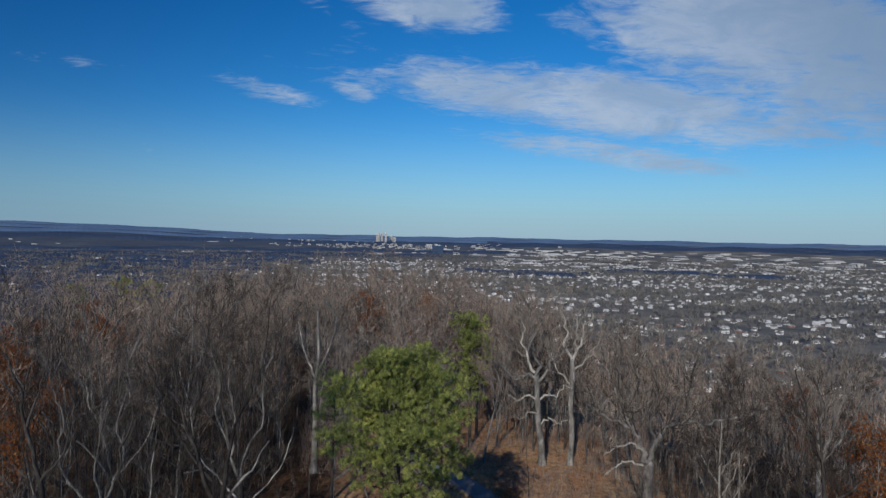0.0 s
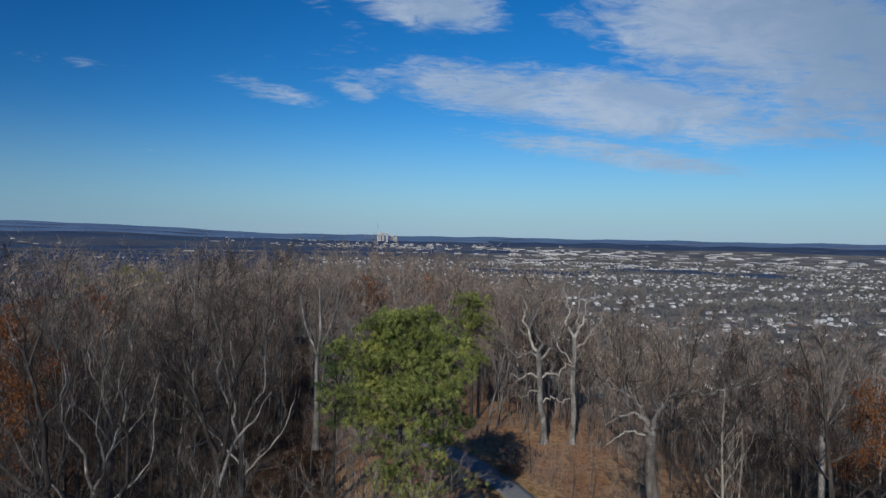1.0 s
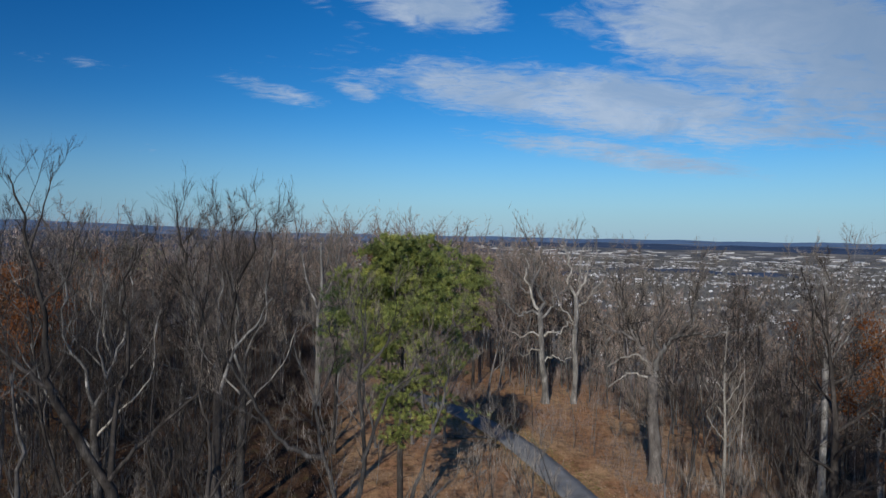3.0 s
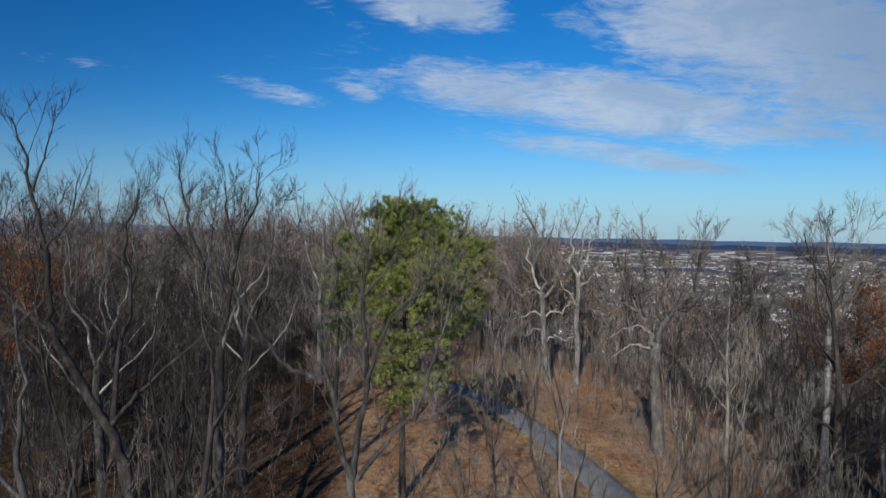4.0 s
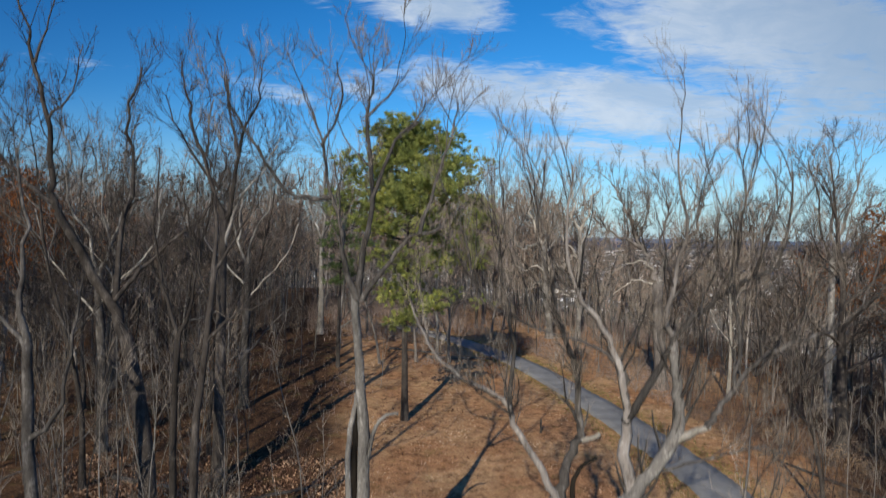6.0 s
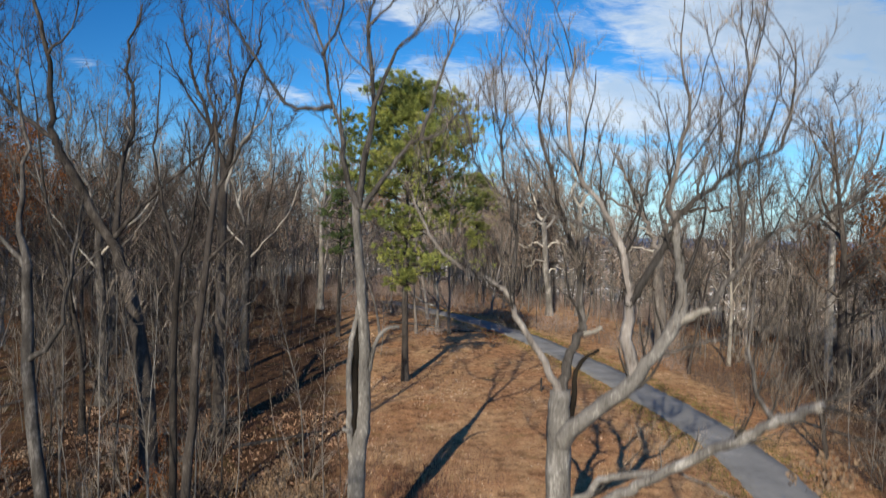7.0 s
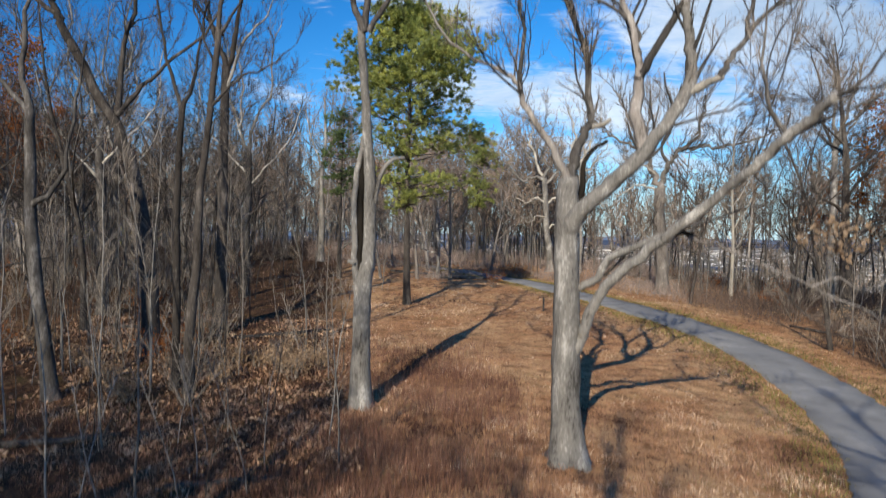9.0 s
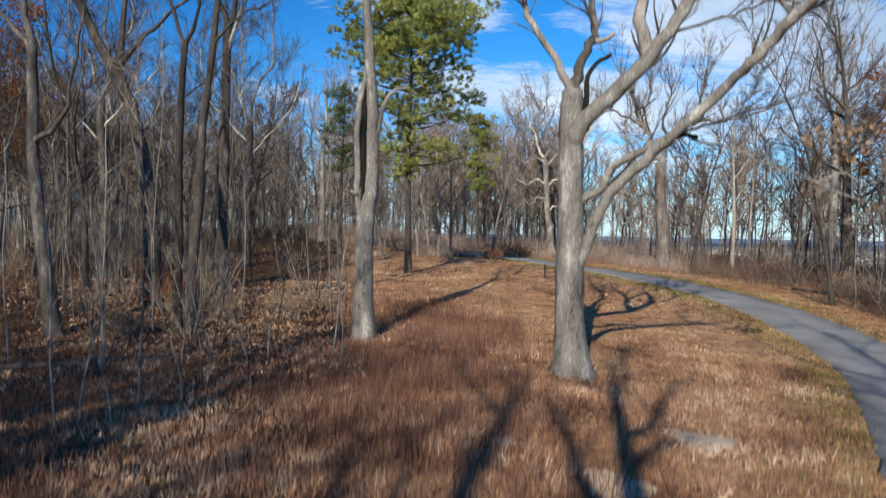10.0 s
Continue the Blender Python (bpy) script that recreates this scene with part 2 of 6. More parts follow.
def path_distance(x, y):
    return float(np.min(np.hypot(CXY[:, 0] - x, CXY[:, 1] - y)))


def clearing(x, y):
    """True on the open grass of the hilltop."""
    if y > 66:
        return path_distance(x, y) < 3.2
    left = np.interp(y, (-20, 6, 15, 22, 32, 46, 58, 66), (-10, -10, -8, -6.0, -4.5, -5.5, -4, 2))
    if y < 2:
        return left < x < 30
    right = np.interp(y, (0, 6, 13, 22, 32, 44, 52, 60, 66), (9.5, 11.8, 15.0, 18.3, 19.4, 18.6, 17.0, 14.5, 10.5))
    return left < x < right


def open_slope(x, y):
    """True on the bare, leaf-strewn slope west of the clearing."""
    return -0.30 * y - 1 < x < -3.5 and 30 < y < 72


def mesh_object(name, verts, faces, mat, parent=None, smooth_faces=False):
    me = bpy.data.meshes.new(name)
    me.from_pydata(verts, [], faces)
    me.materials.append(mat)
    if smooth_faces:
        me.polygons.foreach_set("use_smooth", [True] * len(me.polygons))
    ob = new(name, me)
    if parent is not None:
        ob.parent = parent
    return ob


def soup(name, tris, mat, parent=None):
    """One mesh from an (n, 3, 3) array of separate triangles."""
    n = len(tris)
    me = bpy.data.meshes.new(name)
    me.vertices.add(3 * n)
    me.vertices.foreach_set("co", np.ascontiguousarray(tris, dtype=np.float32).ravel())
    me.loops.add(3 * n)
    me.loops.foreach_set("vertex_index", np.arange(3 * n, dtype=np.int32))
    me.polygons.add(n)
    me.polygons.foreach_set("loop_start", np.arange(0, 3 * n, 3, dtype=np.int32))
    me.update(calc_edges=True)
    me.materials.append(mat)
    ob = new(name, me)
    if parent is not None:
        ob.parent = parent
    return ob


def ground_material():
    mat = bpy.data.materials.new("hill_ground")
    mat.use_nodes = True
    nt = mat.node_tree
    N, L = nt.nodes.new, nt.links.new
    bsdf = nt.nodes["Principled BSDF"]
    bsdf.inputs["Roughness"].default_value = 0.95
    bsdf.inputs["Specular IOR Level"].default_value = 0.1
    pos = N("ShaderNodeNewGeometry").outputs["Position"]

    def noise_(scale, detail=6, rough=0.65):
        n = N("ShaderNodeTexNoise")
        L(pos, n.inputs["Vector"])
        n.inputs["Scale"].default_value, n.inputs["Detail"].default_value, n.inputs["Roughness"].default_value = scale, detail, rough
        return n.outputs["Fac"]

    def ramp_(fac, cols):
        r = N("ShaderNodeValToRGB")
        while len(r.color_ramp.elements) < len(cols):
            r.color_ramp.elements.new(0.5)
        for e, (p, c) in zip(r.color_ramp.elements, cols):
            e.position, e.color = p, (*c, 1)
        L(fac, r.inputs[0])
        return r.outputs[0]

    def mixc(fac, a, b, kind="MIX"):
        n = N("ShaderNodeMix")
        n.data_type, n.blend_type = "RGBA", kind
        if isinstance(fac, float):
            n.inputs[0].default_value = fac
        else:
            L(fac, n.inputs[0])
        L(a, n.inputs[6])
        L(b, n.inputs[7])
        return n.outputs[2]

    litter = ramp_(noise_(9, 8, 0.75), ((0.3, (0.14, 0.072, 0.04)), (0.5, (0.34, 0.19, 0.105)), (0.68, (0.55, 0.36, 0.215))))
    grass = ramp_(noise_(14, 7, 0.7), ((0.3, (0.24, 0.145, 0.082)), (0.5, (0.44, 0.29, 0.168)), (0.7, (0.61, 0.455, 0.29))))
    patch = ramp_(noise_(0.22, 4), ((0.42, (0, 0, 0)), (0.6, (1, 1, 1))))
    sep = N("ShaderNodeSeparateXYZ")
    L(pos, sep.inputs[0])
    # the western floor: dark leaf mould with the woods' shade put into its colour
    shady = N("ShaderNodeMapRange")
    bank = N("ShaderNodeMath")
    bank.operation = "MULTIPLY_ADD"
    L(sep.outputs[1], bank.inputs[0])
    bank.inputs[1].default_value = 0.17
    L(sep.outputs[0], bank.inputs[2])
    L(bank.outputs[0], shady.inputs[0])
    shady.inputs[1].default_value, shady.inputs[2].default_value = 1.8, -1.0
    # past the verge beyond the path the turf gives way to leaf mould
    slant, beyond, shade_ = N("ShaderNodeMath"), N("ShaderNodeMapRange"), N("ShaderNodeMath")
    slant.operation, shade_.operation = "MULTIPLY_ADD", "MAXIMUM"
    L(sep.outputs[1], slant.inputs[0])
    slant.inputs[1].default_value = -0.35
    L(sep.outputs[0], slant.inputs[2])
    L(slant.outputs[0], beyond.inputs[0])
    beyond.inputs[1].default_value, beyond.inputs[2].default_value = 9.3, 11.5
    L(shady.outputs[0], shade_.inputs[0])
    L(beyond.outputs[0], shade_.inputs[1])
    shaded_mould = ramp_(noise_(7, 8, 0.75), ((0.32, (0.026, 0.017, 0.012)), (0.52, (0.085, 0.05, 0.031)), (0.72, (0.24, 0.15, 0.088))))
    near = mixc(shade_.outputs[0], mixc(patch, litter, grass), shaded_mould)
    # tufts and hollows: warm and dark blotches a hand to a stride wide
    blotch = ramp_(noise_(1.5, 5, 0.7), ((0.33, (0.42, 0.36, 0.33)), (0.48, (0.92, 0.86, 0.80)), (0.66, (1.30, 1.22, 1.12))))
    near = mixc(1.0, near, blotch, "MULTIPLY")
    moss = ramp_(noise_(0.8, 5), ((0.56, (0, 0, 0)), (0.7, (0.35, 0.35, 0.35))))
    green = ramp_(noise_(20, 4), ((0.3, (0.10, 0.10, 0.03)), (0.7, (0.22, 0.20, 0.07))))
    near = mixc(moss, near, green)
    # distance haze put into the ground colour: the far plain turns blue
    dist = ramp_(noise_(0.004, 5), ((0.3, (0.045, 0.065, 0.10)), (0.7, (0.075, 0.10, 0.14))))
    far = ramp_(noise_(0.012, 7, 0.7), ((0.34, (0.09, 0.09, 0.09)), (0.5, (0.155, 0.15, 0.14)), (0.64, (0.25, 0.23, 0.185))))
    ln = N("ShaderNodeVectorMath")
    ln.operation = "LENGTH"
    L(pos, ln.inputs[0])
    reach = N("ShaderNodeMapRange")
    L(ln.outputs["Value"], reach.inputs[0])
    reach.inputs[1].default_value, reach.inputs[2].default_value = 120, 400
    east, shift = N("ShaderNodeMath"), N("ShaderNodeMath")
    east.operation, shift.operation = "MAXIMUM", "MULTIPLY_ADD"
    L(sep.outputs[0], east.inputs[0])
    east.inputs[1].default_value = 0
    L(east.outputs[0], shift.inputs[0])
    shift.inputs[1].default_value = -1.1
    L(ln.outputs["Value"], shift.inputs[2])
    haze_reach = N("ShaderNodeMapRange")
    L(shift.outputs[0], haze_reach.inputs[0])
    haze_reach.inputs[1].default_value, haze_reach.inputs[2].default_value = 2200, 4300
    # pale yards and fields round the works in the east
    yard, side_ = N("ShaderNodeMapRange"), N("ShaderNodeMapRange")
    L(ln.outputs["Value"], yard.inputs[0])
    yard.inputs[1].default_value, yard.inputs[2].default_value = 2450, 2750
    L(sep.outputs[0], side_.inputs[0])
    side_.inputs[1].default_value, side_.inputs[2].default_value = 150, 700
    both = N("ShaderNodeMath")
    both.operation = "MULTIPLY"
    L(yard.outputs[0], both.inputs[0])
    L(side_.outputs[0], both.inputs[1])
    tan = ramp_(noise_(0.006, 6, 0.7), ((0.4, (0.09, 0.095, 0.10)), (0.54, (0.19, 0.18, 0.16)), (0.68, (0.36, 0.335, 0.285))))
    far = mixc(both.outputs[0], far, tan)
    L(mixc(haze_reach.outputs[0], mixc(reach.outputs[0], near, far), dist), bsdf.inputs["Base Color"])
    bp = N("ShaderNodeBump")
    bp.inputs["Strength"].default_value, bp.inputs["Distance"].default_value = 0.7, 0.06
    L(noise_(11, 8, 0.75), bp.inputs["Height"])
    L(bp.outputs[0], bsdf.inputs["Normal"])
    return mat


def build_ground():
    radii = [0.0] + [0.8 * i for i in range(1, 90)]
    while radii[-1] < 4880:
        radii.append(min(4880, radii[-1] * 1.045 + 0.5))
    angles = [radians(-60 + i) for i in range(121)] + [radians(60 + 6 * i) for i in range(1, 40)]
    R, A = np.meshgrid(radii[1:], angles, indexing="ij")
    X, Y = R * np.sin(A), R * np.cos(A)
    Z = ground_z(X, Y)
    verts = [(0, 0, float(ground_z(0, 0)))] + list(zip(X.ravel().tolist(), Y.ravel().tolist(), Z.ravel().tolist()))
    n, faces = len(angles), []
    for j in range(n):
        faces.append((0, 1 + (j + 1) % n, 1 + j))
    for i in range(len(radii) - 2):
        for j in range(n):
            a, b = 1 + i * n + j, 1 + i * n + (j + 1) % n
            faces.append((a, b, b + n, a + n))
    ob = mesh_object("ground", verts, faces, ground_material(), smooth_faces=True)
    tagged(ob, "hilltop of dry brown grass and leaf litter above a plain", "ground", kind="structure")


def build_path():
    """A slab of asphalt 3.2 m wide that lies a little proud of the turf, with uneven edges."""
    verts, faces, k = [], [], 7
    rng = random.Random(3)
    for i, (q, s) in enumerate(CENTRE):
        wl, wr = PATH_HALF + rng.uniform(-0.07, 0.07), PATH_HALF + rng.uniform(-0.07, 0.07)
        row = [(-wl - 0.06, -0.12)] + [(-wl + (wl + wr) * t / 4, 0.05 + 0.03 * (1 - abs(t - 2) / 2)) for t in range(5)] + [(wr + 0.06, -0.12)]
        zc = float(ground_z(q.x, q.y))
        for off, h in row:
            p = q + s * off
            verts.append((p.x, p.y, max(zc, float(ground_z(p.x, p.y))) + h))
        if i:
            b = (i - 1) * k
            faces += [(b + j, b + j + 1, b + k + j + 1, b + k + j) for j in range(k - 1)]
    ob = mesh_object("path", verts, faces, ASPHALT, smooth_faces=True)
    tagged(ob, "curving grey asphalt footpath between dry grass verges", "path", kind="structure")


# ---- growing trees ----
class Wood:
    """Collects tubes and spikes for one mesh."""

    def __init__(self):
        self.v, self.f = [], []

    def tube(self, pts, radii, n=6, lump=0.0, cap=True):
        v, f, start = self.v, self.f, len(self.v)
        m = len(pts)
        ref = Vector((0.31, 0.95, 0.05))
        for i, p in enumerate(pts):
            t = (pts[min(i + 1, m - 1)] - pts[max(i - 1, 0)]).normalized()
            u = t.cross(ref)
            if u.length < 0.05:
                u = t.cross(Vector((1, 0, 0)))
            u.normalize()
            w = t.cross(u)
            for k in range(n):
                a = 2 * math.pi * k / n
                r = radii[i]
                if lump:
                    r *= 1 + lump * noise.noise((p.x * 1.7 + 9 * math.cos(a), p.y * 1.7 + 9 * math.sin(a), p.z * 0.9)) 
                v.append(p + (u * math.cos(a) + w * math.sin(a)) * r)
        for i in range(m - 1):
            a = start + i * n
            for k in range(n):
                f.append((a + k, a + (k + 1) % n, a + n + (k + 1) % n, a + n + k))
        if cap:
            f.append(tuple(start + (m - 1) * n + k for k in range(n)))

    def spike(self, p, d, length, r):
        """A tapering twig with three sides."""
        u = d.cross(Vector((0.3, 0.2, 0.9)))
        if u.length < 1e-3:
            u = Vector((1, 0, 0))
        u.normalize()
        w = d.cross(u)
        s = len(self.v)
        self.v += [p + u * r, p - u * r * 0.5 + w * r * 0.87, p - u * r * 0.5 - w * r * 0.87, p + d * length]
        self.f += [(s, s + 1, s + 3), (s + 1, s + 2, s + 3), (s + 2, s, s + 3)]

    def blade(self, p, d, length, r):
        """The finest twig: a mere sliver."""
        u = d.cross(Vector((0.35, 0.9, 0.15)))
        u.normalize()
        s = len(self.v)
        self.v += [p + u * r, p - u * r, p + d * length]
        self.f.append((s, s + 1, s + 2))

    def twig(self, p, d, length, r, rng):
        """A fine twig with a bend in it."""
        u = d.cross(Vector((0.35, 0.9, 0.15)))
        u.normalize()
        m = p + d * (length * rng.uniform(0.35, 0.6))
        e = (d + Vector((rng.uniform(-0.35, 0.35), rng.uniform(-0.35, 0.35), rng.uniform(-0.05, 0.45)))).normalized()
        s = len(self.v)
        self.v += [p + u * r, p - u * r, m + u * (r * 0.65), m - u * (r * 0.65), m + e * (length * 0.5)]
        self.f += [(s, s + 1, s + 3, s + 2), (s + 2, s + 3, s + 4)]
        return m, e

    def object(self, name, mat, parent=None, smooth_faces=True):
        return mesh_object(name, self.v, self.f, mat, parent, smooth_faces)


def turned(d, angle, rng):
    """d bent by an angle in a random direction."""
    side = d.cross(Vector((rng.uniform(-1, 1), rng.uniform(-1, 1), rng.uniform(-1, 1))))
    if side.length < 1e-3:
        side = Vector((1, 0, 0))
    side.normalize()
    return (d * math.cos(angle) + side * math.sin(angle)).normalized()


def crooked(p, d, length, n, wiggle, lift, rng):
    """A wandering line of n steps that bends up (or down) as it goes."""
    pts, d = [p.copy()], d.copy()
    for _ in range(n):
        d = (d + Vector((rng.uniform(-1, 1), rng.uniform(-1, 1), rng.uniform(-1, 1))) * wiggle + Vector((0, 0, lift))).normalized()
        pts.append(pts[-1] + d * (length / n))
    return pts


def along(pts, t):
    f = t * (len(pts) - 1)
    k = min(int(f), len(pts) - 2)
    return pts[k].lerp(pts[k + 1], f - k), (pts[k + 1] - pts[k]).normalized()


def taper(r0, r1, n, power=1.0):
    return [r0 + (r1 - r0) * (i / n) ** power for i in range(n + 1)]


def sprays(wood, twigs, pts, r0, r1, rng, count, size, twig_n, lift=0.07, from_t=0.2, spread=(0.5, 1.05), fat=1.0, bent=False, up=0.2, finer=2):
    """Branches along a limb, each with its twigs."""
    for _ in range(count):
        t = from_t + (1 - from_t) * rng.random() ** 0.75
        p, d = along(pts, t)
        r = max((r0 + (r1 - r0) * t) * rng.uniform(0.3, 0.5), 0.011 * fat)
        length = size * rng.uniform(0.55, 1.25) * (1.15 - 0.5 * t)
        bd = turned(d, rng.uniform(*spread), rng)
        bd = (bd + Vector((0, 0, up))).normalized()
        n = 3 if bent else 2
        bp = crooked(p, bd, length, n, 0.26, lift, rng)
        wood.tube(bp, taper(r, max(r * 0.3, 0.006 * fat), n), 3, cap=False)
        for _ in range(twig_n):
            q, e = along(bp, rng.uniform(0.15, 1.0))
            td = turned(e, rng.uniform(0.3, 1.0), rng)
            td = (td + Vector((0, 0, up))).normalized()
            ln = length * rng.uniform(0.25, 0.6)
            w = rng.uniform(0.005, 0.0085) * fat
            if bent:
                q, td = twigs.twig(q, td, ln, w, rng)
                ln *= 0.6
            else:
                twigs.blade(q, td, ln, w)
            for _ in range(finer):
                k = rng.uniform(0.0 if bent else 0.15, 0.7)
                twigs.blade(q + td * ln * k, (turned(td, rng.uniform(0.4, 0.9), rng) + Vector((0, 0, up))).normalized(), ln * rng.uniform(0.35, 0.65), w * rng.uniform(0.5, 0.75))


def bare_tree(seed, height, r0, limbs=9, first=0.4, bark=None, twig=None, limb_bark=None, branch_n=11, twig_n=10, spread=0.9, lean=0.04, fat=1.2, wiggle=0.11):
    """A leafless forest tree: trunk with ascending limbs, and a crown of branches and twigs. At the origin."""
    rng = random.Random(seed)
    trunk, crown, twigs = Wood(), Wood(), Wood()
    d = Vector((rng.uniform(-lean, lean), rng.uniform(-lean, lean), 1)).normalized()
    pts = crooked(Vector((0, 0, -0.25)), d, height * 0.93, 11, wiggle, 0.03, rng)
    radii = [r0 * (1.0 - 0.95 * (i / 11) ** 0.75) for i in range(12)]
    radii[0] = r0 * 1.5
    pts.insert(1, pts[0].lerp(pts[1], 0.28))
    radii.insert(1, r0 * 1.1)
    trunk.tube(pts, radii, 7)
    for i in range(limbs):
        t = first + (0.97 - first) * (i + rng.random() * 0.8) / limbs
        p, td = along(pts, t)
        r = r0 * (1 - 0.9 * t) * rng.uniform(0.4, 0.7) + 0.01
        length = height * rng.uniform(0.22, 0.38) * (1.25 - 0.75 * t)
        ld = turned(td, rng.uniform(0.6, 1.1) * spread, rng)
        lp = crooked(p, ld, length, 5, 0.36, 0.10, rng)
        crown.tube(lp, taper(r, max(0.014, r * 0.25), 5), 3, cap=False)
        sprays(crown, twigs, lp, r, r * 0.25, rng, branch_n, length * 0.44, twig_n, fat=fat, finer=3)
    sprays(crown, twigs, pts[-5:], r0 * 0.3, r0 * 0.06, rng, branch_n, height * 0.09, twig_n, fat=fat, finer=3)
    root = new("tree")
    trunk.object("trunk", bark or BARK, root)
    tagged(crown.object("branching", limb_bark or bark or BARK, root), kind="stuff")
    tagged(twigs.object("crown", twig or TWIG, root, False), kind="stuff")
    return root


def hero_tree(name, base, trunk, limbs, seed, bark, twig, label, density=1.0, trunk_sides=16, twig_n=7, branch=1.6, fat=1.0, group="", flare=0.42, fine_bark=None, knot=1.0):
    """A tree with its own limbs. trunk and limbs: (points from the base, radius at start, radius at end, bushiness)."""
    rng = random.Random(seed)
    root = new(name)
    root.location = base
    fine, twigs = Wood(), Wood()

    def refine(pts, k, kn):
        """More points along a smooth, slightly knotty line."""
        p = [Vector(q) for q in pts]
        p = [2 * p[0] - p[1]] + p + [2 * p[-1] - p[-2]]
        out = []
        for i in range(1, len(p) - 2):
            a, b, c, e = p[i - 1:i + 3]
            for j in range(k):
                t = j / k
                q = 0.5 * (2 * b + (c - a) * t + (2 * a - 5 * b + 4 * c - e) * t * t + (3 * b - a - 3 * c + e) * t ** 3)
                out.append(q)
        out.append(p[-2])
        kn = min(kn, 0.26 * knot * sum((out[i + 1] - out[i]).length for i in range(len(out) - 1)) / (len(out) - 1))
        return [out[0]] + [q + Vector((rng.uniform(-kn, kn), rng.uniform(-kn, kn), rng.uniform(-kn, kn) * 0.7)) for q in out[1:-1]] + [out[-1]]

    pts, r0, r1, bushy = trunk
    line = refine(pts, 4, 0.018)
    n = len(line) - 1
    rr = taper(r0, r1, n, 0.9)
    for i, q in enumerate(line):
        h = q.z - line[0].z
        rr[i] *= 1 + flare * math.exp(-h / 0.45)
    extra = [line[0].lerp(line[1], s) for s in (0.1, 0.22, 0.38, 0.6, 0.8)]
    er = [r0 * (1 + flare * math.exp(-(e.z - line[0].z) / 0.45)) for e in extra]
    w = Wood()
    w.tube([line[0]] + extra + line[1:], [rr[0]] + er + rr[1:], trunk_sides, 0.15)
    # roots: the foot swells into lobes
    for q in w.v:
        h = q.z - line[0].z
        if h < 1.2:
            a = math.atan2(q.y - line[0].y, q.x - line[0].x)
            k = 1 + flare * 0.45 * math.exp(-h / 0.3) * (math.sin(4 * a + seed) + 0.6 * math.sin(7 * a + 2 * seed))
            q.x, q.y = line[0].x + (q.x - line[0].x) * k, line[0].y + (q.y - line[0].y) * k
    w.object("trunk", bark, root)
    if bushy:
        sprays(fine, twigs, line[len(line) // 2:], r0 * 0.4, r1, rng, int(14 * bushy), branch, twig_n, fat=fat, bent=True, up=0.35)
    for pts, a, b, bushy, *other in limbs:
        line = refine(pts, 4, (0.07 + 0.35 * a) * knot)
        n = len(line) - 1
        w = Wood()
        w.tube(line, taper(a, b, n, 0.62), 9, 0.24)
        w.object("limb", other[0] if other else bark, root)
        length = sum((line[i + 1] - line[i]).length for i in range(n))
        if bushy:
            # side limbs first, then the sprays on them
            for _ in range(max(1, int(length * 0.8 * bushy * density))):
                t = rng.uniform(0.3, 1.0)
                p, d = along(line, t)
                r = max(0.016, (a + (b - a) * t) * rng.uniform(0.22, 0.42))
                sl = rng.uniform(0.9, 1.7) * branch * 1.25
                sd = (turned(d, rng.uniform(0.45, 1.0), rng) + Vector((0, 0, 0.4))).normalized()
                sp = crooked(p, sd, sl, 6, 0.26, 0.12, rng)
                fine.tube(sp, taper(r, 0.010, 6), 4)
                sprays(fine, twigs, sp, r, 0.012, rng, 7, sl * 0.5, twig_n, fat=fat, bent=True, up=0.4)
            sprays(fine, twigs, line, a * 0.6, b, rng, int(length * 1.8 * bushy * density), branch * 0.8, twig_n, from_t=0.25, fat=fat, bent=True, up=0.4)
    if fine.v:
        tagged(fine.object("branching", fine_bark or bark, root), kind="stuff")
        tagged(twigs.object("crown", twig, root, False), kind="stuff")
    tagged(root, label, "tree", group)
    return root


def needle_tufts(centres, ways, rng, size, count):
    """Tufts of needles: (n, 3, 3) triangles that fan out from each centre."""
    c = np.repeat(np.asarray(centres, float), count, axis=0)
    n = len(c)
    d = np.repeat(np.asarray(ways, float), count, axis=0) * 1.1 + rng.normal(size=(n, 3)) * 0.62
    d /= np.linalg.norm(d, axis=1)[:, None]
    s = np.cross(d, rng.normal(size=(n, 3)))
    s /= np.linalg.norm(s, axis=1)[:, None] + 1e-9
    ln = size * rng.uniform(0.6, 1.25, (n, 1))
    wd = size * rng.uniform(0.035, 0.075, (n, 1))
    p = c - d * ln * 0.3 + rng.normal(size=(n, 3)) * size * 0.16
    return np.stack([p - s * wd, p + s * wd, p + d * ln], axis=1)


